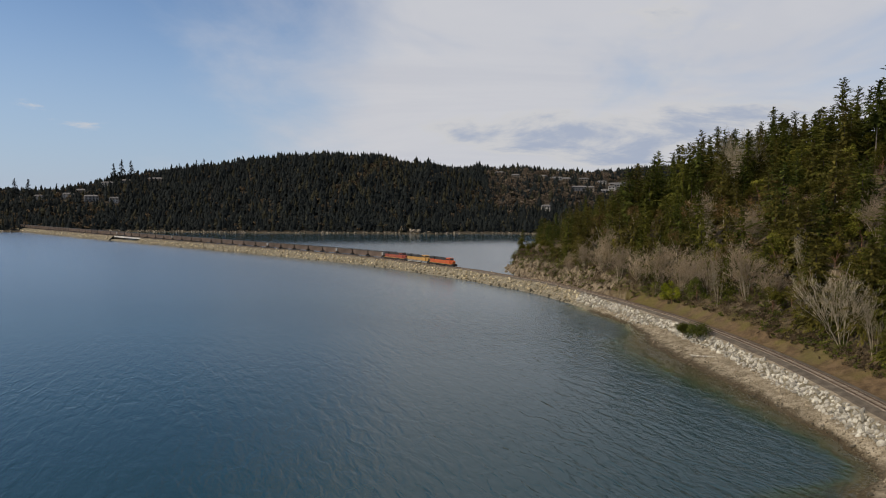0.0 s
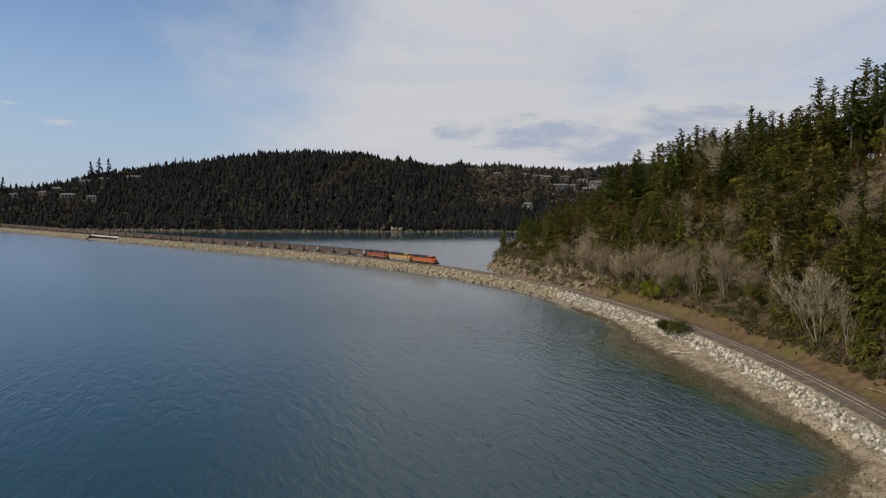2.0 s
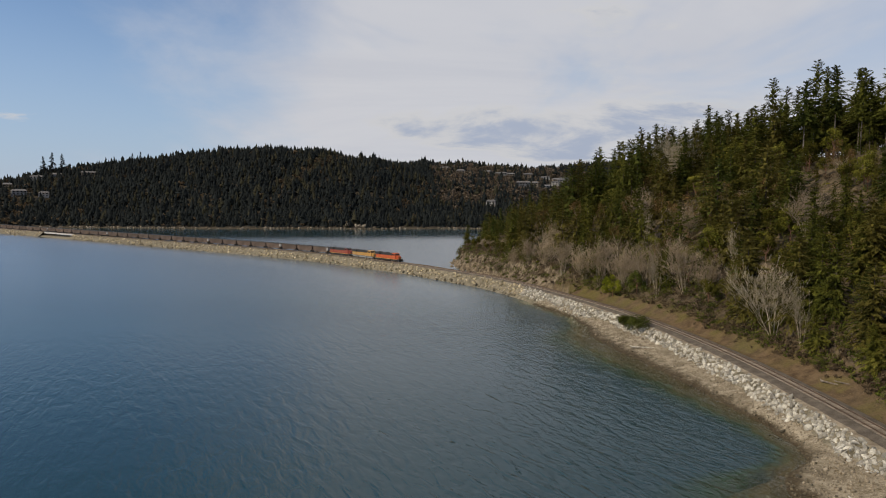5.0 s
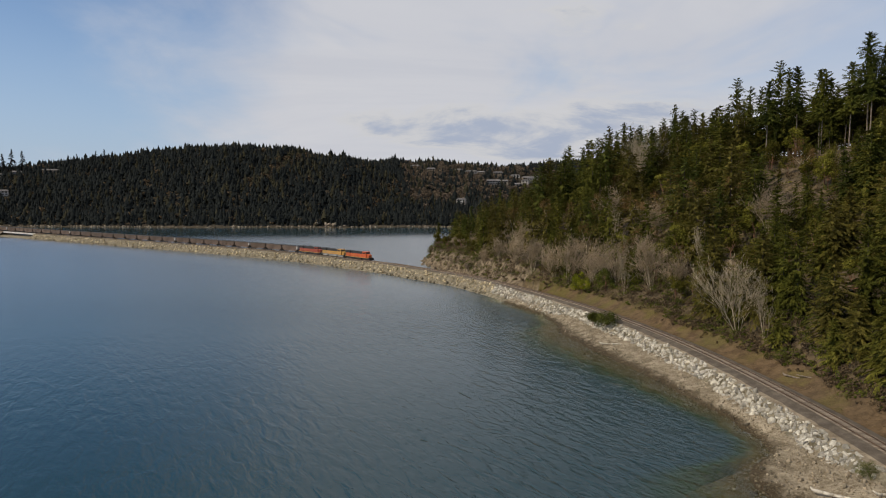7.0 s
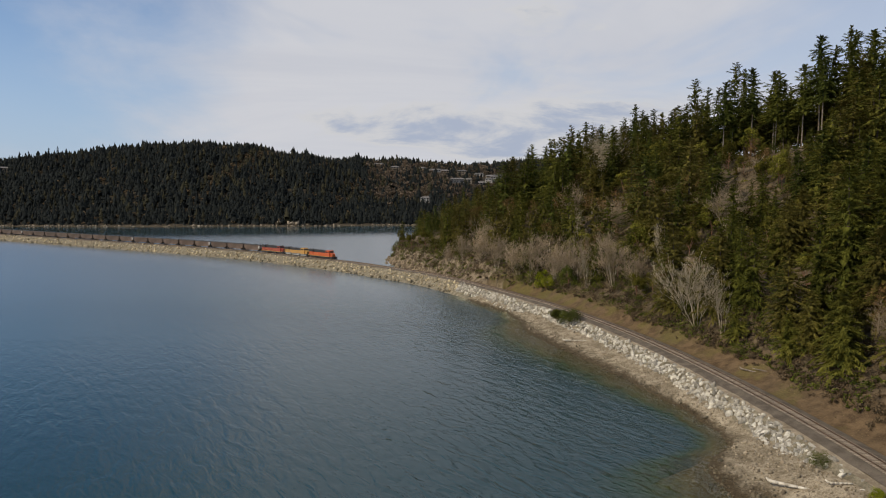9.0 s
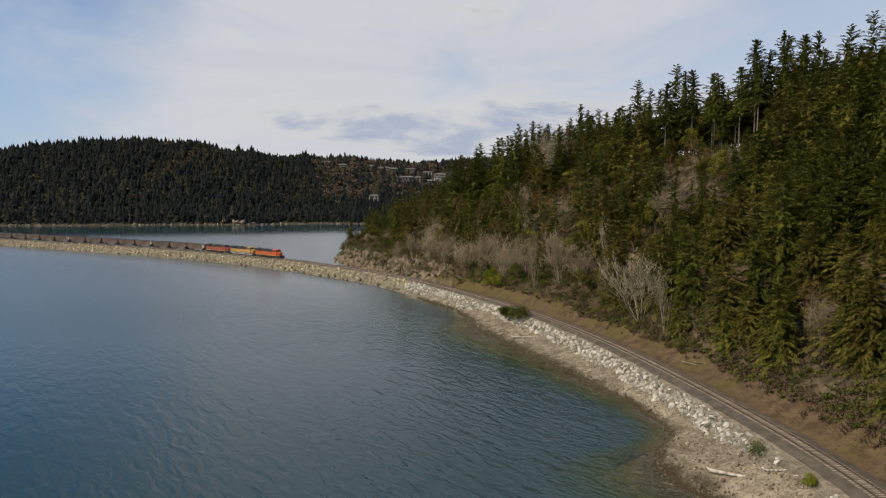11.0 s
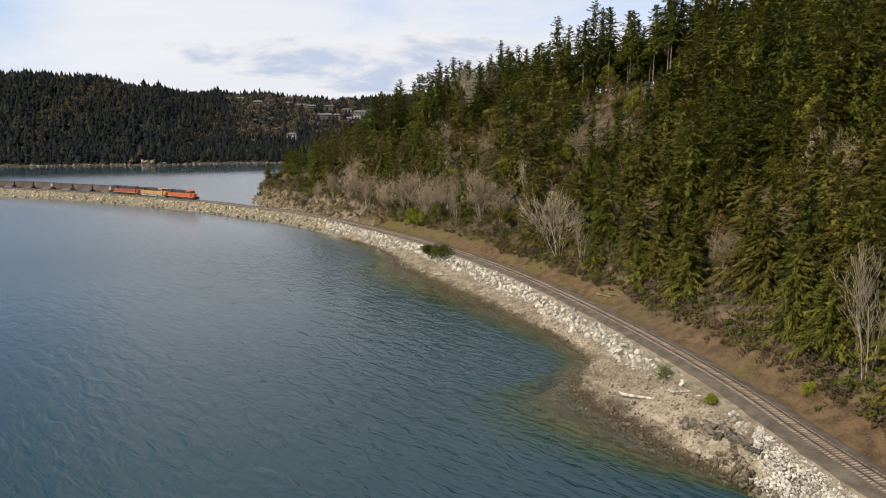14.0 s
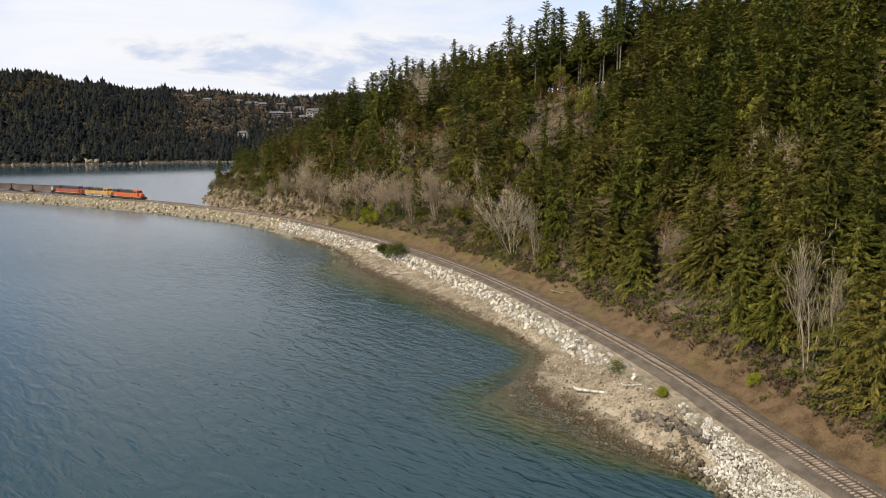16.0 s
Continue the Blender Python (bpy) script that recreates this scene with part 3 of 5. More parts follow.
embankment = thing("railway_embankment", "stone embankment and causeway that carries the railway", "embankment", kind="structure")
random.seed(4)
for lo, hi in ((0, S_BRIDGE[0]), (S_BRIDGE[1], S_END)):
    steps = np.append(np.arange(lo, hi, 2.0), hi)
    rough = {s: [random.uniform(-0.25, 0.25) for _ in range(4)] for s in steps}
    part("ballast_bed", sweep(Geo(), lambda s: [(-3.3 + rough[s][0], 4.02), (-2.1, 4.32), (-1.0, 4.36), (1.0, 4.36), (2.1, 4.32), (3.3, 3.95)], steps), BALLAST, embankment, "grey crushed-stone ballast")
    part("shoulder", sweep(Geo(), lambda s: [(-bed_half(s) + rough[s][1], 3.9), (-3.25, 4.015)], steps), COBBLE, embankment, "brown gravel shoulder")
    part("sea_slope", sweep(Geo(), lambda s: [(-bed_half(s) - 6.9, -1.6), (-bed_half(s) - 4.2, 0.3 + rough[s][3]), (-bed_half(s) - 2.0, 2.1 + rough[s][2]), (-bed_half(s) + rough[s][1], 3.9)], steps), SLOPE, embankment)
    part("inlet_slope", sweep(Geo(), lambda s: [(3.3, 3.95), (5.2, 2.2 + rough[s][2]), (9.4, -1.6)], steps), SLOPE, embankment)


def rock_arrays(seed):
    """An angular boulder about 1 m across: the hull of some random points."""
    rng = random.Random(seed)
    bm = bmesh.new()
    for _ in range(13):
        v = Vector((rng.gauss(0, 1), rng.gauss(0, 1), rng.gauss(0, 1))).normalized() * rng.uniform(0.42, 0.56)
        bm.verts.new((v.x * 1.15, v.y * 0.95, v.z * 0.8))
    hull = bmesh.ops.convex_hull(bm, input=bm.verts)
    bmesh.ops.delete(bm, geom=[g for g in hull["geom_interior"] if isinstance(g, bmesh.types.BMVert)], context="VERTS")
    bm.verts.index_update()
    out = np.array([v.co[:] for v in bm.verts]), [tuple(v.index for v in f.verts) for f in bm.faces]
    bm.free()
    return out


ROCKS = [rock_arrays(k) for k in range(10)]


def rock_pose(x, y, z, size, rng):
    turn = Euler((rng.uniform(0, 6.3), rng.uniform(0, 6.3), rng.uniform(0, 6.3)))
    return Matrix.LocRotScale((x, y, z), turn, Vector((size * rng.uniform(0.8, 1.3), size * rng.uniform(0.8, 1.1), size * rng.uniform(0.7, 1.0))))


def slope_rocks():
    rng = random.Random(11)
    rock_meshes = [Geo().add(v, f).mesh("boulder", ROCK) for v, f in ROCKS]
    near, far, cause, low = [], Geo(), Geo(), Geo()
    s, s_stop = along(30), along(900)
    while s < s_stop:
        y = on_track(s)[0][1]
        calm = S_BRIDGE[0] - 1 < s < S_BRIDGE[1] + 1
        bare = math.exp(-((y - 68) / 9) ** 2)
        count = 11 if y < 262 else 4
        belt = 0.62 + 0.30 * math.sin(s * 0.13 + 1.0) * math.sin(s * 0.047 + 0.4)
        for _ in range(count):
            if calm or rng.random() < max(bare, 0.0 if y > 262 else 0.75 - belt):
                continue
            u = rng.random() ** 1.1 * (1.12 * belt if y < 262 else 0.95)
            side = -1 if (y < 262 or rng.random() < 0.75) else 1
            edge = bed_half(s) if side < 0 else 3.4
            size = (0.42 + 1.05 * rng.random() ** 1.6) * (0.8 if y < 60 else 1.0 if y < 262 else 1.35) * (1.0 + 0.15 * u)
            d, z = side * (edge - 0.2 + u * 4.9), 3.85 - u * 4.0
            p = on_track(s + rng.uniform(-0.6, 0.6), d)[0]
            m = rock_pose(p[0], p[1], z + 0.08, size, rng)
            if y < 58.5:
                continue
            if y < 96 or 128 < y < 140:
                near.append(m)
            else:
                (low if z < rng.uniform(0.2, 1.1) else far if y < 262 else cause).add(*ROCKS[rng.randrange(10)], m)
        s += 0.9 if y < 262 else 1.5
    for m in near[:330]:
        ob = part("boulder", rock_meshes[rng.randrange(10)], None, embankment)
        ob.matrix_basis = m
    for m in near[330:]:
        far.add(*ROCKS[rng.randrange(10)], m)
    tagged(part("tide_boulders", low, WET_ROCK, embankment, "weed-darkened rock at the tide line"), kind="stuff")
    tagged(part("boulders", far, ROCK_HEAP, embankment, "pale broken quarry rock"), kind="stuff")
    tagged(part("causeway_boulders", cause, ROCK_STUFF, embankment, "tan weathered quarry rock"), kind="stuff")


def rubble_pile():
    """A fresh heap of white quarry rubble that spills down to the water, and dark old boulders at its end."""
    rng = random.Random(14)
    pile = Geo()
    for _ in range(3600):
        y = rng.uniform(30, 58.2)
        u = rng.random()
        reach = 4.6 * min(1.0, (58.6 - y) / 3.5)
        d = -4.0 - u * reach + rng.uniform(-0.15, 0.15)
        p = on_track(along(y), d)[0]
        heap = 0.35 * math.sin(min(1.0, u * 1.3) * math.pi) * min(1.0, (58.6 - y) / 2)
        z = 4.0 - u * reach * 0.72 + heap
        size = 0.14 + 0.42 * rng.random() ** 2.2 + 0.34 * u * rng.random() ** 2
        m = rock_pose(p[0], p[1], z + rng.uniform(-0.1, 0.12), size, rng)
        pile.add(*ROCKS[rng.randrange(10)], m)
    wet = Geo()
    spots = np.array([(rng.uniform(along(32), along(57)), -8.1 - 3.0 * rng.random()) for _ in range(620)])
    p = on_track(spots[:, 0], spots[:, 1])[0]
    low = land(p[:, 0], p[:, 1])[0]
    for (x, y), (_, d), zz in zip(p, spots, low):
        wet.add(*ROCKS[rng.randrange(10)], rock_pose(x, y, max(0.95 + (d + 8.1) * 0.72, zz) + 0.1, 0.25 + 0.75 * rng.random() ** 2, rng))
    tagged(part("weedy_rubble", wet, WET_ROCK), "dark weedy rock at the foot of the white rubble", "rubble", kind="stuff")
    tagged(part("rubble_pile", pile, WHITE_ROCK), "pale heap of broken white rock beside the track", "rubble", kind="stuff")
    dark = [Geo().add(v, f).mesh("boulder", DARK_ROCK) for v, f in ROCKS]
    for _ in range(84):
        t = rng.random()
        x, y = 59.5 + 2.1 * t + rng.gauss(0, 0.55), 67.0 - 12.0 * t + rng.gauss(0, 0.55)
        size = 0.5 + 1.0 * rng.random() ** 1.8
        ob = part("weathered_boulder", dark[rng.randrange(10)], None)
        ob.matrix_basis = rock_pose(x, y, ground_z(x, y) + size * 0.12, size, rng)
        tagged(ob, "dark weathered boulder on the upper beach", "boulder", "dark boulders on the beach")


def beach_rocks():
    rng = random.Random(12)
    dry, wet = Geo(), Geo()
    pts = np.array([(rng.uniform(along(34), along(262)), rng.random()) for _ in range(7000)])
    y = on_track(pts[:, 0])[0][:, 1]
    d = np.interp(y, BEACH_Y, BEACH_D)
    d = d - 3.0 + pts[:, 1] * (-6.0 - d + 3.0)
    p = on_track(pts[:, 0], d)[0]
    z = land(p[:, 0], p[:, 1])[0]
    for (x, yy), zz in zip(p, z):
        if zz < -0.8:
            continue
        size = rng.uniform(0.12, 0.42) * (2.0 if rng.random() < 0.05 else 1.0) * (1.3 if 54 < yy < 94 else 1.0)
        (dry if zz + rng.uniform(-0.4, 0.4) > 0.65 else wet).add(*ROCKS[rng.randrange(10)], rock_pose(x, yy, zz + size * 0.1, size, rng))
    tagged(part("beach_stones", dry, COBBLE), "brown and grey cobbles on the tide beach", "stones", kind="stuff")
    tagged(part("weedy_stones", wet, WET_ROCK), "dark weed-covered stones along the water line", "stones", kind="stuff")


def build_track():
    track = thing("railway_track", "single railway track, rusty rails on weathered wooden ties", "railway track", kind="structure")
    steps = np.arange(along(5), S_END, 2.0)
    head = [(-0.075, 0.0), (-0.075, 0.03), (-0.02, 0.05), (-0.036, 0.14), (-0.036, 0.18), (0.036, 0.18), (0.036, 0.14), (0.02, 0.05), (0.075, 0.03), (0.075, 0.0)]
    for side in (-0.755, 0.755):
        part("rail", sweep(Geo(), lambda s: [(side + a, RAIL_Z - 0.18 + b) for a, b in head], steps), RAIL, track)
    rng = random.Random(5)
    one = Geo().box((-0.115, -1.3, -0.18), (0.115, 1.3, 0.0)).mesh("tie", TIE)
    rest = Geo()
    s, k = along(24), 0
    while s < S_END:
        p, a = on_track(s)
        m = pose(p[0] + rng.uniform(-0.03, 0.03), p[1], RAIL_Z - 0.175 + rng.uniform(-0.015, 0.005), 0, 0, math.degrees(float(a)) + rng.uniform(-1.2, 1.2))
        if k >= 26 and k < 326:
            part("tie", one, None, track).matrix_basis = m
        else:
            rest.box((-0.115, -1.3, -0.18), (0.115, 1.3, 0.0), m)
        s, k = s + 0.5, k + 1
    tagged(part("ties", rest, TIE_STUFF, track), kind="stuff")


def build_bridge():
    mid = (S_BRIDGE[0] + S_BRIDGE[1]) / 2
    p, a = on_track(mid)
    half = (S_BRIDGE[1] - S_BRIDGE[0]) / 2 + 0.5
    b = thing("trestle_bridge", "low concrete railway trestle on dark piles in the causeway", "bridge", pose(p[0], p[1], 0, 0, 0, math.degrees(float(a))))
    part("deck", Geo().box((-half, -2.3, 3.7), (half, 2.3, 4.38)), CONCRETE, b)
    footing = [(-9.0, -1.6), (-4.2, 1.3), (4.2, 1.3), (9.0, -1.6)]
    part("rock_footing", Geo().add([(x, yy, z) for x in (-half - 1, half + 1) for yy, z in footing], [(0, 1, 5, 4), (1, 2, 6, 5), (2, 3, 7, 6)]), SLOPE, b, "low bank of tan rock under the deck")
    for side in (-2.35, 2.15):
        part("girder", Geo().box((-half, side, 3.15), (half, side + 0.2, 4.5)), CONCRETE, b, "pale girder")
    for k in range(7):
        x = -half + 1 + k * (2 * half - 2) / 6
        bent = part("pile_bent", Geo().box((x - 0.5, -2.6, 2.6), (x + 0.5, 2.6, 3.2)), STEEL, b)
        for yy in (-2.0, 0.0, 2.0):
            part("pile", Geo().tube((x, yy, -3), (x, yy, 2.65), 0.35, 0.35, 8), STEEL, bent)


# ---- the train ----
def wheels(truck, xs):
    for x in xs:
        g = Geo()
        for yy in (-0.82, 0.68):
            g.tube((x, yy, 0.46), (x, yy + 0.14, 0.46), 0.46, 0.46, 12)
        g.tube((x, -0.8, 0.46), (x, 0.8, 0.46), 0.09, 0.09, 6)
        part("wheelset", g, STEEL, truck)


def extrude(profile, y0, y1):
    """A side outline (x, z) drawn out across the vehicle."""
    k = len(profile)
    v = [(x, y0, z) for x, z in profile] + [(x, y1, z) for x, z in profile]
    return v, [tuple(range(k)), tuple(range(2 * k - 1, k - 1, -1))] + [(i + k, (i + 1) % k + k, (i + 1) % k, i) for i in range(k)]


def coal_car(pale):
    car = thing("coal_car", "brown-grey steel coal gondola car, heaped dark inside" if not pale else "brown-grey coal gondola car with one pale end panel", "train car", group="coal cars of the train")
    outline = [(-7.55, 3.85), (-7.55, 1.9), (-6.9, 1.55), (-5.0, 0.85), (5.0, 0.85), (6.9, 1.55), (7.55, 1.9), (7.55, 3.85)]
    part("body", Geo().add(*extrude(outline, -1.52, 1.52)), CAR_PAINT, car)
    rim = Geo()
    for yy in (-1.6, 1.48):
        rim.box((-7.65, yy, 3.8), (7.65, yy + 0.12, 3.95))
    for x in (-7.65, 7.5):
        rim.box((x, -1.6, 3.8), (x + 0.15, 1.6, 3.95))
    part("top_rim", rim, STEEL, car)
    for side in (-1.6, 1.52):
        ribs = Geo()
        for k in range(11):
            x = -7.0 + 1.4 * k
            ribs.box((x - 0.06, side, 1.6 if abs(x) > 6 else 1.0), (x + 0.06, side + 0.08, 3.8))
        part("side_ribs", ribs, CAR_PAINT, car)
    rng = random.Random(3 + pale)
    heap = Geo()
    grid = [(-7.4 + 14.8 * i / 12, -1.45 + 2.9 * j / 4) for i in range(13) for j in range(5)]
    heap.add([(x, y, 3.86 + (0.30 * (1 - (y / 1.5) ** 2) + rng.uniform(-0.06, 0.06)) * (abs(x) < 7.2)) for x, y in grid],
             [(i * 5 + j, (i + 1) * 5 + j, (i + 1) * 5 + j + 1, i * 5 + j + 1) for i in range(12) for j in range(4)])
    part("coal_load", heap, COAL, car, "black coal")
    part("sill", Geo().box((-8.0, -0.3, 0.75), (8.0, 0.3, 1.1)), BLACK, car)
    for x in (-7.9, 7.9):
        end = Geo().box((x - 0.28, -1.3, 0.9), (x + 0.0, 1.3, 1.25))
        part("end_platform", end, BLACK, car)
    if pale:
        part("end_panel", Geo().box((7.555, -1.5, 2.0), (7.60, 1.5, 3.8)).box((6.2, -1.605, 2.0), (7.5, -1.60, 3.7)), PALE_PANEL, car, "pale aluminium end panel")
    for x in (-5.9, 5.9):
        truck = part("truck", Geo().box((x - 1.25, -1.15, 0.42), (x + 1.25, -0.98, 0.72)).box((x - 1.25, 0.98, 0.42), (x + 1.25, 1.15, 0.72)).box((x - 0.3, -1.1, 0.45), (x + 0.3, 1.1, 0.85)), BLACK, car)
        wheels(truck, (x - 0.88, x + 0.88))
    return car


def locomotive(colour, label, top, stripe, cab_top):
    loco = thing("locomotive", label, "locomotive", group="locomotives of the train")
    part("underframe", Geo().box((-10.9, -1.5, 1.05), (10.9, 1.5, 1.42)), BLACK, loco)
    part("sill_stripe", Geo().box((-10.6, -1.53, 1.18), (9.6, -1.505, 1.40)).box((-10.6, 1.505, 1.18), (9.6, 1.53, 1.40)), stripe, loco)
    part("fuel_tank", Geo().box((-3.4, -1.35, 0.35), (3.4, 1.35, 1.05), top=1.06), GREY if stripe is GREY else BLACK, loco)
    part("hood", Geo().box((-6.3, -0.95, 1.42), (4.9, 0.95, 3.05)), colour, loco)
    roof = [(-6.3, 3.05), (4.9, 3.05), (4.9, 4.2), (4.3, 4.32), (-6.3, 4.32)]
    part("hood_top", Geo().add(*extrude(roof, -0.9, 0.9)), top, loco, "sooty black hood top")
    part("radiator", Geo().box((-10.3, -1.0, 1.42), (-6.3, 1.0, 3.3)), colour, loco)
    part("radiator_wing", Geo().add(*extrude([(-10.4, 3.3), (-6.2, 3.3), (-6.2, 4.15), (-6.8, 4.5), (-9.9, 4.5), (-10.4, 4.2)], -1.5, 1.5)), top, loco)
    for side in (-1.52, 1.5):
        part("radiator_grille", Geo().box((-9.9, side, 3.6), (-6.5, side + 0.02, 4.1)), BLACK, loco)
    for side in (-0.97, 0.95):
        for x in (-5.6, -3.9, -2.2, -0.5, 1.2, 2.9):
            part("hood_door", Geo().box((x, side, 1.6), (x + 1.5, side + 0.02, 2.95)), colour, loco)
    part("exhaust_stack", Geo().box((-1.6, -0.35, 4.3), (-0.6, 0.35, 4.6)), BLACK, loco)
    part("brake_vent", Geo().box((1.6, -0.96, 3.2), (4.2, 0.96, 3.9)), BLACK, loco)
    part("cab", Geo().add(*extrude([(4.9, 1.42), (8.0, 1.42), (8.0, 3.2), (7.6, 4.25), (4.9, 4.25)], -1.5, 1.5)), colour, loco)
    part("cab_roof", Geo().add(*extrude([(4.8, 4.25), (7.75, 4.25), (7.4, 4.55), (5.1, 4.55)], -1.42, 1.42)), cab_top, loco)
    part("nose", Geo().add(*extrude([(8.0, 1.42), (9.9, 1.42), (9.9, 2.6), (9.5, 3.05), (8.0, 3.25)], -1.0, 1.0)), colour, loco)
    for yy in (-1.25, -0.38, 0.5):
        part("windscreen", Geo().add([(7.93, yy, 3.42), (7.93, yy + 0.75, 3.42), (7.68, yy + 0.75, 4.08), (7.68, yy, 4.08), (7.97, yy, 3.42), (7.97, yy + 0.75, 3.42), (7.72, yy + 0.75, 4.08), (7.72, yy, 4.08)],
                                     [(0, 1, 2, 3), (7, 6, 5, 4), (0, 4, 5, 1), (1, 5, 6, 2), (2, 6, 7, 3), (3, 7, 4, 0)]), GLASS, loco)
    for side in (-1.53, 1.505):
        for x in (5.3, 6.45):
            part("side_window", Geo().box((x, side, 3.25), (x + 0.95, side + 0.025, 4.0)), GLASS, loco)
    part("headlight", Geo().tube((7.5, 0, 4.42), (7.85, 0, 4.42), 0.16, 0.16, 10), PALE_PANEL, loco)
    part("nose_band", Geo().box((9.905, -0.95, 1.7), (9.92, 0.95, 2.05)), stripe, loco)
    part("horn", Geo().tube((0.2, 0, 4.45), (0.9, 0, 4.45), 0.05, 0.14, 8).box((0.3, -0.05, 4.3), (0.4, 0.05, 4.45)), BLACK, loco)
    part("plow", Geo().add(*extrude([(10.9, 0.25), (11.15, 0.25), (10.95, 1.3), (10.6, 1.3)], -1.4, 1.4)), BLACK, loco)
    part("coupler", Geo().box((10.9, -0.15, 0.75), (11.4, 0.15, 1.0)), STEEL, loco)
    for side in (-1.45, 1.45):
        rail = Geo().tube((-10.6, side, 2.4), (4.7, side, 2.4), 0.03, 0.03, 4)
        for k in range(9):
            rail.tube((-10.6 + k * 1.9, side, 1.42), (-10.6 + k * 1.9, side, 2.4), 0.03, 0.03, 4)
        part("handrail", rail, stripe, loco)
        part("steps", Geo().box((9.9, side - 0.1, 0.45), (10.6, side + 0.1, 1.1)), BLACK, loco)
    for x in (-6.9, 6.9):
        g = Geo()
        for side in (-1.28, 1.1):
            g.box((x - 2.5, side, 0.4), (x + 2.5, side + 0.18, 0.95))
        g.box((x - 2.2, -1.1, 0.55), (x + 2.2, 1.1, 1.05))
        truck = part("truck", g, BLACK if stripe is not GREY else GREY, loco)
        wheels(truck, (x - 1.9, x, x + 1.9))
    return loco


def build_train():
    s = float(np.argmin(np.hypot(TRACK[:, 0] - 11, TRACK[:, 1] - 361)))

    def place(c):
        (a, b), _ = on_track(np.array([c - 5.0, c + 5.0]))
        way = a - b
        return pose((a[0] + b[0]) / 2, (a[1] + b[1]) / 2, RAIL_Z, 0, 0, math.degrees(math.atan2(way[1], way[0])))

    kinds = [(ORANGE, "orange freight locomotive with a black hood top, leading the train", BLACK, YELLOW, ORANGE),
             (YELLOW, "yellow and grey freight locomotive coupled in the middle", BLACK, GREY, YELLOW),
             (RED, "faded red freight locomotive with a black roof, dusty", BLACK, YELLOW, BLACK)]
    s += 11.2
    for kind in kinds:
        locomotive(kind[0], kind[1], kind[2], kind[3], kind[4]).matrix_basis = place(s)
        s += 22.4
    s += -11.2 + 8.1
    models = [coal_car(False), coal_car(True)]
    used, k = set(), 0
    while s < S_END - 10:
        pick = 1 if k in (0, 3, 8, 17, 24) else 0
        if pick in used:
            copy_thing(models[pick], place(s))
        else:
            models[pick].matrix_basis = place(s)
            used.add(pick)
        s, k = s + 16.18, k + 1


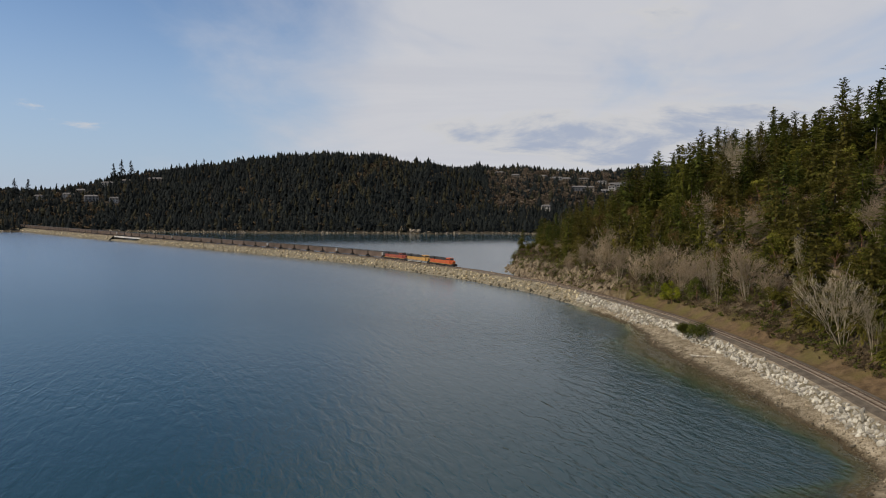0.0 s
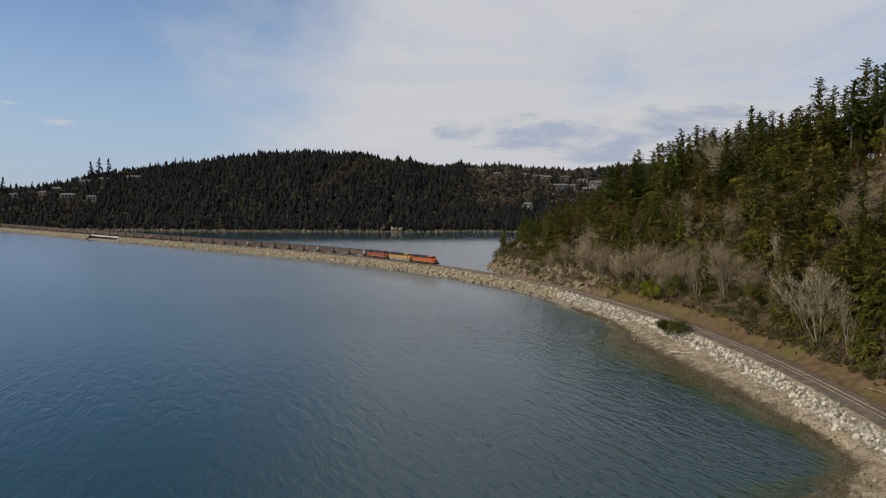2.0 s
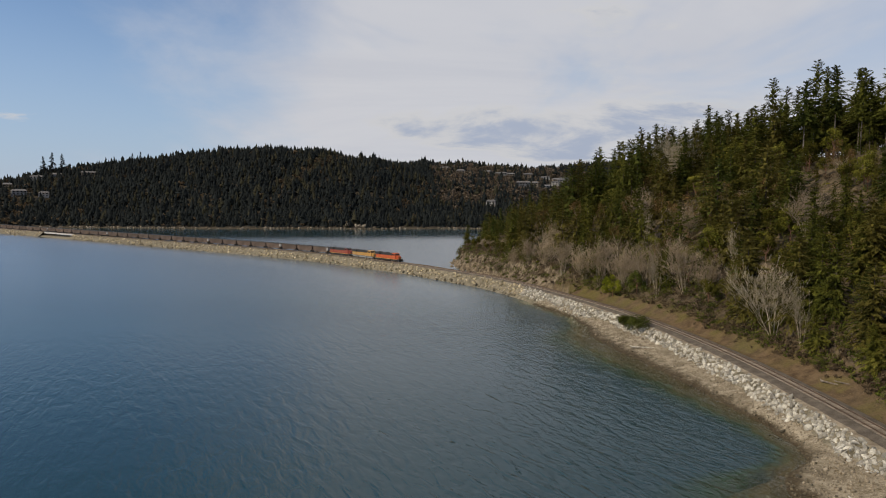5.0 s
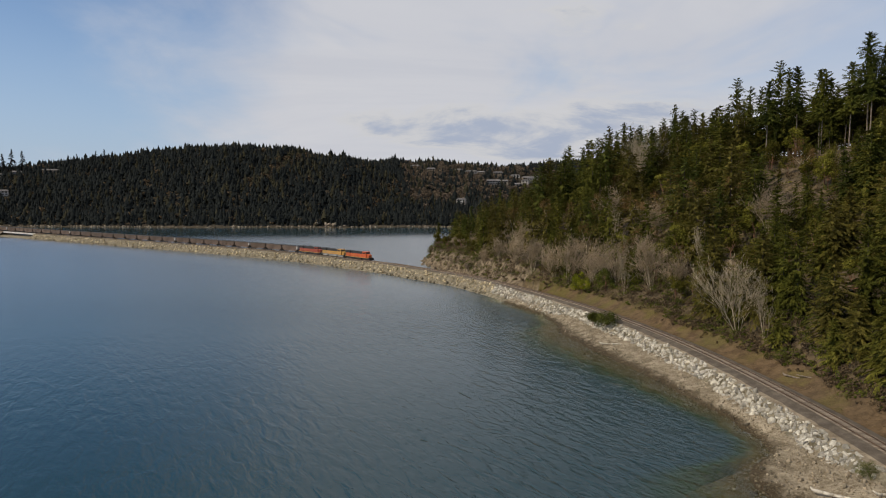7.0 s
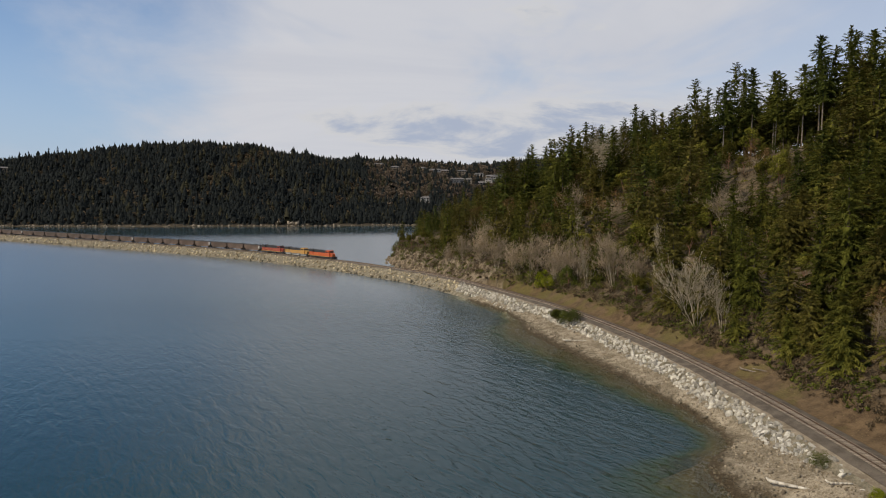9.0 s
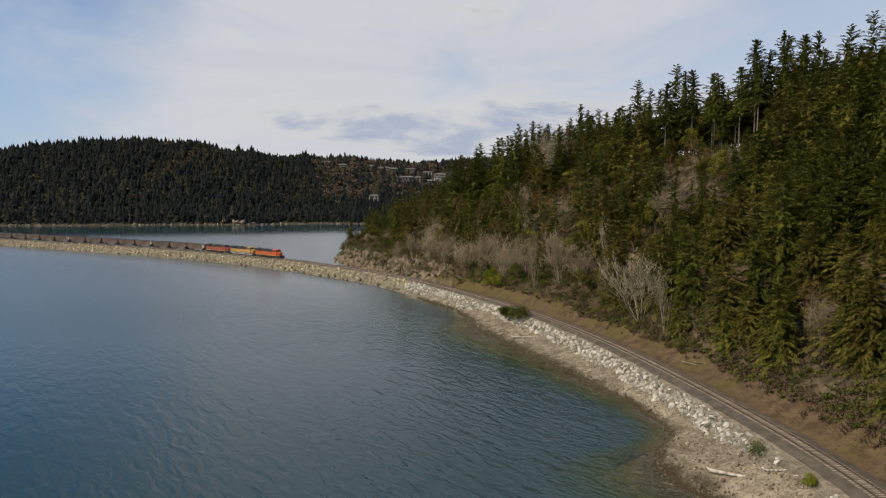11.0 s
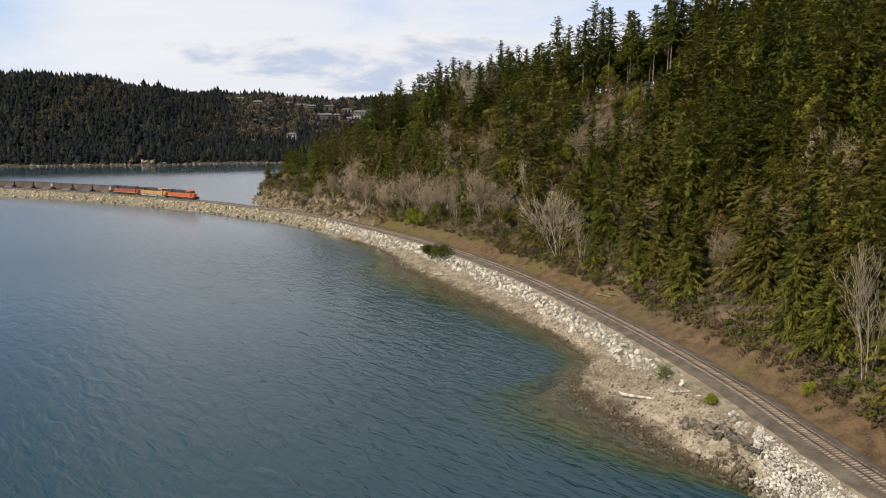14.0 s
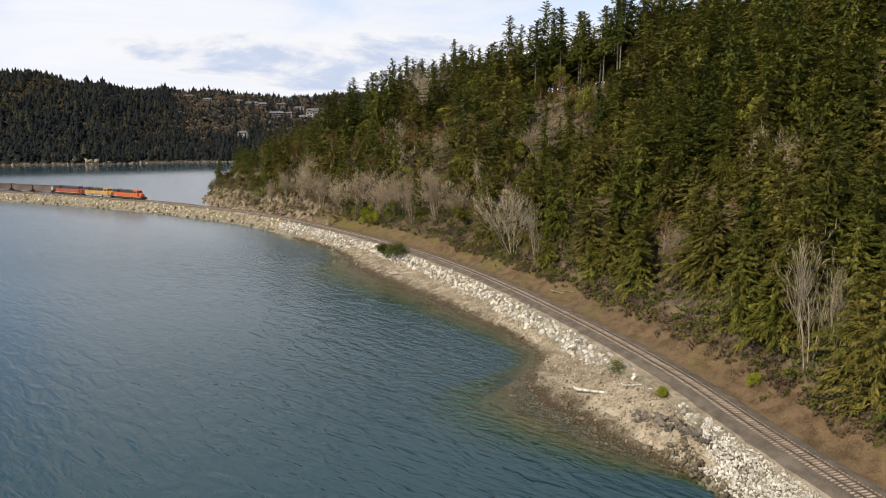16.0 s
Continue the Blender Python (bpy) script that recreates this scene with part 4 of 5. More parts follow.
# ---- plants ----
def conifer_arrays(seed, h, r, whorls, per, sprays, size, bare=0.1, droop=0.42, slim=0.14, taper=0.72, core=0):
    """Needle sprays of a fir, as loose slim triangles. Each bough is a feathered fan of sprays that bends down and out."""
    rng = np.random.default_rng(seed)
    count = whorls * per
    u = np.repeat((np.arange(whorls) + 0.3) / whorls, per) + rng.uniform(-0.5, 0.5, count) / whorls
    u = np.clip(u, 0, 0.992)
    zb = h * (bare + (1 - bare) * u)
    length = r * ((1 - u) ** taper) * rng.uniform(0.62, 1.2, count) + 0.016 * h * (1 - u * 0.85)
    length *= np.where(rng.random(count) < 0.10, 0.55, 1.0)
    az = rng.uniform(0, 2 * np.pi, count)
    roll = rng.normal(size=count) * 0.22
    drop = droop * rng.uniform(0.5, 1.4, count) * (1.15 - 0.7 * u)
    rise = 0.10 + 0.55 * u * u + rng.normal(size=count) * 0.07
    zb, length, az, u, drop, roll, rise = (np.repeat(v, sprays) for v in (zb, length, az, u, drop, roll, rise))
    k = count * sprays
    t = rng.uniform(0.10, 1.0, k) ** 0.75
    side = rng.uniform(-1.0, 1.0, k)
    out_way = np.stack([np.cos(az), np.sin(az), 0 * az], 1)
    left = np.stack([-np.sin(az), np.cos(az), 0 * az], 1)
    spread = side * 0.34 * length * t ** 0.7 * (1.12 - t)
    pos = out_way * (t * length)[:, None] + left * spread[:, None]
    pos[:, 2] = zb + length * (rise * t - drop * t * t) + roll * spread - 0.30 * np.abs(spread) + rng.normal(size=k) * 0.10 * size
    turn = side * 0.75 + rng.normal(size=k) * 0.25
    slope = rise - 2 * drop * t - 0.30 * np.abs(side) + rng.normal(size=k) * 0.16
    ahead = out_way * np.cos(turn)[:, None] + left * np.sin(turn)[:, None]
    ahead[:, 2] = slope
    ahead /= np.linalg.norm(ahead, axis=1)[:, None]
    up = np.array([0, 0, 1.0]) + left * (roll + side * 0.35)[:, None] + rng.normal(size=(k, 3)) * 0.30
    across = np.cross(up, ahead)
    across /= np.linalg.norm(across, axis=1)[:, None] + 1e-6
    long = size * rng.uniform(0.6, 1.35, k) * (1.05 - 0.45 * u)
    a, b = ahead * long[:, None], across * (long * rng.uniform(0.7, 1.3, k) * slim)[:, None]
    out = np.stack([pos - a * 0.45 - b, pos - a * 0.45 + b, pos + a * 0.65], 1)
    if not core:
        return out
    # the dense inner boughs round the trunk
    u = rng.uniform(0, 0.95, core) ** 1.15
    az = rng.uniform(0, 2 * np.pi, core)
    rad = r * (1 - u) ** taper * rng.uniform(0.06, 0.42, core)
    pos = np.stack([np.cos(az) * rad, np.sin(az) * rad, h * (bare + (1 - bare) * u)], 1)
    face = np.stack([np.cos(az), np.sin(az), 0.35 + 0 * az], 1) + rng.normal(size=(core, 3)) * 0.3
    face /= np.linalg.norm(face, axis=1)[:, None]
    down = np.array([0, 0, -1.0]) + rng.normal(size=(core, 3)) * 0.5
    down -= face * (down * face).sum(1)[:, None]
    down /= np.linalg.norm(down, axis=1)[:, None] + 1e-6
    big = (0.15 * r * (1 - u) ** 0.6 + 0.014 * h) * rng.uniform(0.5, 1.1, core) * (420 / core) ** 0.25
    a, b = down * big[:, None], np.cross(face, down) * (big * rng.uniform(0.35, 0.6, core))[:, None]
    return np.concatenate([out, np.stack([pos - a * 0.5 - b, pos - a * 0.5 + b, pos + a * 0.7], 1)])


def trunk_geo(h, r, sides=7):
    g = Geo()
    g.tube((0, 0, -1.5), (0, 0, h * 0.5), r, r * 0.6, sides, False)
    return g.tube((0, 0, h * 0.5), (0, 0, h * 0.99), r * 0.6, r * 0.06, sides, False)


def clump_arrays(rng, centres, radii, per, size):
    """Leaves on the outside of some lobes."""
    out = []
    for c, r in zip(centres, radii):
        w = rng.normal(size=(per, 3))
        w[:, 2] = w[:, 2] * 0.8 + 0.25
        w /= np.linalg.norm(w, axis=1)[:, None]
        pos = c + w * r * rng.uniform(0.55, 1.05, (per, 1))
        a = rng.normal(size=(per, 3))
        a -= w * (a * w).sum(1)[:, None] * 0.7
        a /= np.linalg.norm(a, axis=1)[:, None]
        b = np.cross(w, a)
        b /= np.linalg.norm(b, axis=1)[:, None] + 1e-6
        long = size * rng.uniform(0.6, 1.4, per)[:, None]
        out.append(np.stack([pos - a * long * 0.5, pos + b * long * 0.35, pos + a * long * 0.5, pos - b * long * 0.35], 1))
    return np.concatenate(out)


def broadleaf_arrays(seed, h, r, lobes=12, per=80, size=0.5, low=0.4):
    rng = np.random.default_rng(seed)
    az, rad = rng.uniform(0, 6.28, lobes), r * np.sqrt(rng.uniform(0.05, 0.8, lobes))
    z = h * rng.uniform(low, 0.9, lobes)
    rad = rad * np.clip(1.25 - ((z / h - low) / (1 - low)) ** 2, 0.3, 1)
    centres = np.stack([np.cos(az) * rad, np.sin(az) * rad, z], 1)
    return centres, clump_arrays(rng, centres, r * rng.uniform(0.26, 0.48, lobes), per, size)


def bare_tree_geo(seed, h, spread=0.42, stems=4, counts=(6, 4, 3, 5), girth=0.0075):
    """Stems, and the limbs and twigs of a leafless tree."""
    rng = np.random.default_rng(seed)
    shafts, twig, hairs = [], Geo(), []

    def grow(p, w, length, rad, level):
        bend = w + rng.normal(size=3) * 0.12 + np.array([0, 0, 0.10])
        bend /= np.linalg.norm(bend)
        mid, end = p + w * length * 0.5, p + (w + bend) / 2 * length
        if level == 0:
            shafts.append(Geo().pipe((p, mid, end), (rad, rad * 0.8, rad * 0.4), 6))
        else:
            twig.pipe((p, mid, end), (rad, rad * 0.8, rad * 0.4), 3)
        for _ in range(counts[level]):
            t = rng.uniform(0.14 if level == 0 else 0.25, 1.0)
            q = p + (end - p) * t
            v = bend + rng.normal(size=3) * spread
            v[2] = abs(v[2]) * 0.8 + 0.25
            v /= np.linalg.norm(v)
            if level < 3:
                grow(q, v, length * rng.uniform(0.45, 0.66), rad * 0.45, level + 1)
            else:
                far = q + v * h * rng.uniform(0.04, 0.10)
                side = np.cross(v, rng.normal(size=3))
                side *= 0.017 / (np.linalg.norm(side) + 1e-6)
                hairs.append((q - side, q + side, far + side * 0.4, far - side * 0.4))

    for k in range(stems):
        a = rng.uniform(0, 6.28)
        lean = rng.uniform(0.04, 0.46) if stems > 5 else rng.uniform(0.02, 0.16)
        w = np.array([np.cos(a) * lean, np.sin(a) * lean, 1.0])
        grow(np.array([np.cos(a) * 0.3, np.sin(a) * 0.3, -0.6]), w / np.linalg.norm(w), h * rng.uniform(0.52, 0.68), h * girth, 0)
    return shafts, twig.quads(hairs)


def limbs_geo(h, centres, rad):
    """A short trunk, and the limbs that leave it."""
    trunk = Geo().tube((0, 0, -1.2), (0, 0, h * 0.3), rad, rad * 0.75, 7, False)
    limbs = []
    for c in centres[:6]:
        c = np.array(c)
        limbs.append(Geo().pipe([(0, 0, h * 0.27), c * (0.5, 0.5, 0.72), c], (rad * 0.6, rad * 0.38, rad * 0.12), 5))
    return trunk, limbs


def fir_models():
    """Firs for the near slope: (height, spread), each with a trunk and a crown."""
    out = []
    for k, (h, r) in enumerate(((22, 5.6), (21, 6.4), (19, 5.4), (16, 5.6), (25, 6.2), (12, 4.7), (19, 6.4))):
        tree = thing("fir_tree", "tall dark green fir with drooping layered boughs on the slope" if k % 2 == 0 else "broad olive-green fir with fringed boughs on the slope", "tree", group="firs on the near hillside")
        part("trunk", trunk_geo(h, h * 0.014), BARK, tree)
        part("crown", Geo().tris(conifer_arrays(100 + k, h, r, 24, 7, 44, 0.85, 0.02, 0.42, 0.13, 0.66, core=420)), (FIR, FIR_BRIGHT, FIR_DEEP, FIR_OLIVE, FIR, FIR_BRIGHT, FIR_OLIVE)[k], tree)
        out.append(tree)
    return out


def far_fir_arrays(seed):
    """A distant fir one metre high: three ragged tiers."""
    rng = np.random.default_rng(seed)
    verts, faces = [], []
    for low, high, rad in ((0.0, 0.42, 0.27), (0.16, 0.58, 0.25), (0.34, 0.74, 0.20), (0.52, 0.88, 0.15), (0.68, 1.0, 0.09)):
        base, sides = len(verts), 6
        for i in range(sides):
            a, r = i * 6.283 / sides + rng.uniform(-0.35, 0.35), rad * rng.uniform(0.45, 1.4)
            verts.append((math.cos(a) * r, math.sin(a) * r, low + rng.uniform(-0.08, 0.10)))
        verts.append((rng.uniform(-0.01, 0.01), rng.uniform(-0.01, 0.01), high))
        faces += [(base + i, base + (i + 1) % sides, base + sides) for i in range(sides)]
    return np.array(verts), faces


def ridge_models():
    """Old firs with a long bare stem and a ragged top."""
    out = []
    for k, (h, r, bare) in enumerate(((30, 7.6, 0.40), (30, 8.6, 0.2), (30, 7.0, 0.48), (30, 9.2, 0.1))):
        tree = thing("ridge_fir", "old ragged fir on the ridge with a long bare trunk" if bare > 0.3 else "old ragged fir standing on the ridge", "tree", group="firs on the ridge")
        part("trunk", trunk_geo(h, 0.30), TAN_BARK, tree)
        part("crown", Geo().tris(conifer_arrays(150 + k, h, r * 0.82, 20, 6, 34, 1.05, bare, 0.30, 0.15, 0.52, core=260)), FIR if k < 2 else FIR_DEEP, tree)
        out.append(tree)
    return out


def bare_models():
    out = []
    for k, stems in enumerate((7, 4, 8, 6)):
        tree = thing("bare_alder", ("pale grey leafless alder with many spreading stems", "slender leafless alder with fine grey twigs", "bushy leafless alder with a haze of twigs", "whitish leafless maple beside the railway")[k], "tree", group="leafless trees")
        stem, twig = bare_tree_geo(400 + k, 12.0, (0.40, 0.22, 0.44, 0.36)[k], stems, (7, 3, 2, 3) if k == 1 else (7, 4, 3, 5), 0.0046 if k == 1 else 0.0062)
        for shaft in stem:
            part("stem", shaft, PALE_BARK, tree)
        part("crown", twig, PALE_BARK if k in (1, 3) else TWIGS, tree)
        out.append(tree)
    return out


def broad_models(name, label, group, leaf, bark, seeds, h, r, size, low=0.35, lobes=14, per=110):
    out = []
    for seed in seeds:
        tree = thing(name, label, "tree" if h > 4 else "bush", group=group)
        centres, quads = broadleaf_arrays(seed, h, r, lobes, per, size, low)
        trunk, limbs = limbs_geo(h, centres, h * 0.018)
        part("trunk" if h > 4 else "stem", trunk, bark, tree)
        for limb in limbs:
            part("limb", limb, bark, tree)
        part("crown", Geo().quads(quads), leaf, tree)
        out.append(tree)
    return out


# ---- planting ----
def stand(models, used, pick, x, y, z, size, rng, stretch=1.0, lean=0.03):
    """Set one more tree of a kind; the model itself is the first."""
    m = Matrix.LocRotScale((x, y, z), Euler((rng.uniform(-lean, lean), rng.uniform(-lean, lean), rng.uniform(0, 6.28))), Vector((size, size, size * stretch)))
    ob = copy_thing(models[pick], m) if pick in used else models[pick]
    used.add(pick)
    ob.matrix_basis = m
    return ob


# leafless trees at the hill's foot and in gaps of the wood: x, y, height, kind
ALDERS = [(52, 322, 8, 2), (57, 307, 10, 2), (61, 292, 10, 0), (65, 276, 12, 2), (68, 262, 12, 0), (73, 248, 12, 2), (75, 237, 15, 0), (80, 226, 13, 2), (84, 214, 14, 2), (83, 204, 12, 1),
          (88, 196, 15, 0), (91, 188, 11, 2), (100, 189, 12, 1), (88, 148, 17, 3), (88.5, 138, 13, 1), (80.6, 58.4, 17.5, 1), (81.8, 55.6, 13, 1), (116, 181, 14, 2), (112, 96, 15, 1), (115, 90, 12, 2),
          (131, 153, 10, 0), (95, 99, 8, 2), (92, 240, 14, 1), (98, 258, 13, 2), (128, 290, 20, 3), (118, 278, 18, 3), (150, 92, 12, 0), (104, 231, 12, 2), (70, 283, 12, 2)]
MAPLES = [(84, 300, 12), (79, 288, 10), (86, 250, 12), (93, 222, 11), (88, 275, 11), (103, 250, 12), (118, 243, 12), (106, 238, 13), (72, 300, 9), (117, 226, 12), (73, 319, 13), (79, 326, 12), (95, 262, 14), (100, 226, 11), (124, 214, 12), (93, 173, 10), (97, 104, 9), (142, 205, 12), (108, 275, 12), (66, 330, 9), (121, 200, 13)]
MADRONES = [(101, 162, 12), (107, 158, 11), (131, 116, 14), (150, 151, 13), (95, 108, 8), (88, 180, 8), (139, 101, 12), (139, 171, 11), (113, 105, 9), (92, 178, 7), (145, 128, 13), (158, 130, 12),
            (84, 262, 8), (52, 345, 10), (47, 362, 9), (45, 384, 9), (55, 330, 8), (126, 140, 10), (148, 180, 10), (112, 230, 10), (90, 288, 9), (104, 205, 9), (134, 230, 11), (119, 165, 9)]
RIDGE = [(47, 405, 14), (58, 396, 15), (70, 420, 16), (81, 355, 16), (86, 347, 17), (92, 348, 21), (98, 342, 21), (105, 332, 27), (109, 324, 20), (113, 314, 25), (116, 307, 25), (120, 301, 28), (131, 307, 26), (136, 303, 22),
         (140, 303, 27), (141, 294, 32), (140, 283, 28), (145, 283, 28), (148, 275, 23), (151, 268, 27), (152, 261, 36), (166, 276, 34), (155, 250, 30), (155, 240, 37), (169, 253, 36), (150, 238, 30), (161, 224, 30),
         (160, 217, 25), (161, 209, 28), (165, 206, 36), (172, 208, 32), (178, 209, 38), (158, 219, 29), (162, 201, 28), (172, 200, 35), (186, 209, 36), (179, 182, 32), (184, 177, 35), (170, 190, 33), (177, 150, 27),
         (183, 140, 25), (184, 127, 24), (176, 165, 30), (191, 168, 35), (146, 246, 26), (158, 232, 33), (164, 215, 22), (182, 196, 34)]


def plant_woods():
    rng = random.Random(21)
    taken = []
    bare, used = bare_models(), set()
    for x, y, h, k in ALDERS:
        stand(bare, used, k, x, y, ground_z(x, y), h / 12.0 * (1.15 if 190 < y < 300 else 1.0), rng, 1.0, 0.08)
        taken.append((x, y, 3.2))
    maples, used = broad_models("budding_maple", "leafless maple with a haze of brown buds", "budding maples", BUDS, PALE_BARK, (51, 52), 12.0, 4.2, 0.34, 0.3, 16, 75), set()
    for k, (x, y, h) in enumerate(MAPLES):
        stand(maples, used, k % 2, x, y, ground_z(x, y), h / 12.0, rng)
        taken.append((x, y, 3.2))
    madrones, used = broad_models("madrone_tree", "olive-green madrone with a rounded clumped crown and red limbs", "madrones", MADRONE, RED_BARK, (61, 62, 63), 10.0, 3.8, 0.42), set()
    for k, (x, y, h) in enumerate(MADRONES):
        stand(madrones, used, k % 3, x, y, ground_z(x, y), h / 10.0, rng)
        taken.append((x, y, 3.0))
    olive, olive_used = broad_models("madrone_tree", "yellow-green madrone with a lumpy rounded crown", "madrones", MADRONE_PALE, RED_BARK, (64, 65), 10.0, 3.6, 0.40), set()
    for _ in range(62):
        x, y = rng.uniform(86, 165), rng.uniform(62, 262)
        if not 8 < float(land(np.array([x]), np.array([y]))[2][0]) < 82 or y < 0.6 * x - 8:
            continue
        h = rng.uniform(6.5, 13)
        if rng.random() < 0.6:
            stand(madrones, used, rng.randrange(3), x, y, ground_z(x, y), h / 10.0, rng, rng.uniform(0.85, 1.2))
        else:
            stand(olive, olive_used, rng.randrange(2), x, y, ground_z(x, y), h / 10.0, rng, rng.uniform(0.85, 1.2))
        taken.append((x, y, 3.8))
    ridge, used = ridge_models(), set()
    for k, (x, y, h) in enumerate(RIDGE):
        pick = (0, 2, 0, 1)[k % 4] if 185 < y < 245 else (1, 3, 3, 1)[k % 4]
        stand(ridge, used, pick, x, y, ground_z(x, y), (h / 30.0 + 0.9) / 2 if h > 20 else h / 26.0, rng, h / 30.0 / ((h / 30.0 + 0.9) / 2 if h > 20 else h / 26.0))
        taken.append((x, y, 2.5))
    taken += [(80.5, 58.5, 4.2), (76.5, 55.5, 3.6)]
    taken = np.array(taken)
    models, used = fir_models(), set()
    mids = [conifer_arrays(200 + k, 1.0, (0.30, 0.35, 0.29, 0.33, 0.25, 0.24, 0.23)[k], 16, 7, 17, 0.043, 0.02 if k < 4 else 0.30, 0.38, 0.16, 0.64, core=190) for k in range(7)]
    mids_of, trunks = {"bright": Geo(), "fir": Geo(), "olive": Geo(), "deep": Geo()}, Geo()
    for x, y, k, size in ((80.4, 51.6, 3, 0.85), (84.6, 56.0, 1, 0.85), (85.0, 62.5, 6, 0.9), (88.5, 58.0, 4, 0.9), (77.8, 47.6, 6, 0.85), (82.5, 51.0, 0, 0.9), (76.5, 41.5, 2, 0.95), (84.0, 46.0, 4, 0.9), (82.8, 66.0, 5, 1.1), (84.5, 73.5, 1, 0.8)):
        stand(models, used, k, x, y, ground_z(x, y), size, rng)
        taken = np.vstack([taken, (x, y, 3.5)])
    step = 6.2
    spots = np.array([(56 + (i + rng.uniform(0.02, 0.98)) * step, 8 + (j + rng.uniform(0.02, 0.98)) * step) for i in range(int(210 / step)) for j in range(int(480 / step))])
    z, d, q, far = land(spots[:, 0], spots[:, 1])
    clearing = wobble(spots[:, 0], spots[:, 1], 34, 9)
    hue = wobble(spots[:, 0], spots[:, 1], 48, 12)
    made = 0
    for (x, y), zz, qq, dd, gap, tint in zip(spots, z, q, d, clearing, hue):
        if qq < (-0.5 if y < 112 else 1.0) or qq > (140 if 150 < y < 290 else 108) or y < 0.55 * x - 8 or y > 455 or dd < 8.5:
            continue
        if 172 < y < 330 and 13 <= qq < 62 and rng.random() < 0.22 or qq < 13 and 150 < y < 318 and rng.random() < 0.6:
            continue
        if gap > 0.80 - 0.15 * (190 < y < 270) and qq > 12 and y < 318 or rng.random() < 0.08:
            continue
        if qq > 76 and (rng.random() < 0.2 or 195 < y < 235 and qq < 90):
            continue
        if (np.hypot(taken[:, 0] - x, taken[:, 1] - y) < taken[:, 2]).any():
            continue
        bright = rng.random() < (0.5 if y < 165 else 0.28) + 0.45 * tint
        if y < 172 and qq < 52 and made < 175:
            k = rng.choice((1, 3, 5, 6)) if bright else rng.choice((0, 2, 4, 0))
            if qq < 7:
                k = rng.choice((3, 5, 6))
            stand(models, used, k, x, y, zz, rng.uniform(0.66, 1.2), rng, rng.uniform(0.82, 1.08))
            made += 1
        else:
            tall = qq > 66 and 150 < y < 290
            k = rng.choice((4, 5, 6)) if tall else rng.randrange(4)
            ledge = 175 < y < 240 and 56 < qq < 82
            below = 160 < y < 235 and 38 < qq <= 56
            h = (rng.uniform(4, 8) if ledge else rng.uniform(8, 14) if below else rng.uniform(17, 27) if qq > 60 else rng.uniform(13, 28) if qq > 30 else rng.uniform(9, 23)) * (0.66 if y > 325 else 1.0)
            wide = h * rng.uniform(1.0, 1.5)
            a = rng.uniform(0, 6.28)
            m = np.array([[math.cos(a) * wide, -math.sin(a) * wide, 0], [math.sin(a) * wide, math.cos(a) * wide, 0], [0, 0, h]])
            mids_of[rng.choice(("bright", "bright", "olive") if y < 165 else ("bright", "olive", "olive")) if bright else rng.choice(("fir", "fir", "deep") if y < 165 else ("fir", "olive", "deep"))].tris(mids[k] @ m.T + (x, y, zz))
            trunks.tube((x, y, zz - 1), (x, y, zz + h * 0.96), h * 0.014, 0.03, 5, False)
    woods = thing("hillside_woods", "dense mixed olive and dark green firs on the hillside", "trees", kind="stuff")
    for shade, needles in (("bright", FIR_BRIGHT), ("fir", FIR), ("olive", FIR_OLIVE), ("deep", FIR_DEEP)):
        tagged(part("crowns", mids_of[shade], needles, woods), kind="stuff")
    tagged(part("trunks", trunks, BARK, woods), kind="stuff")


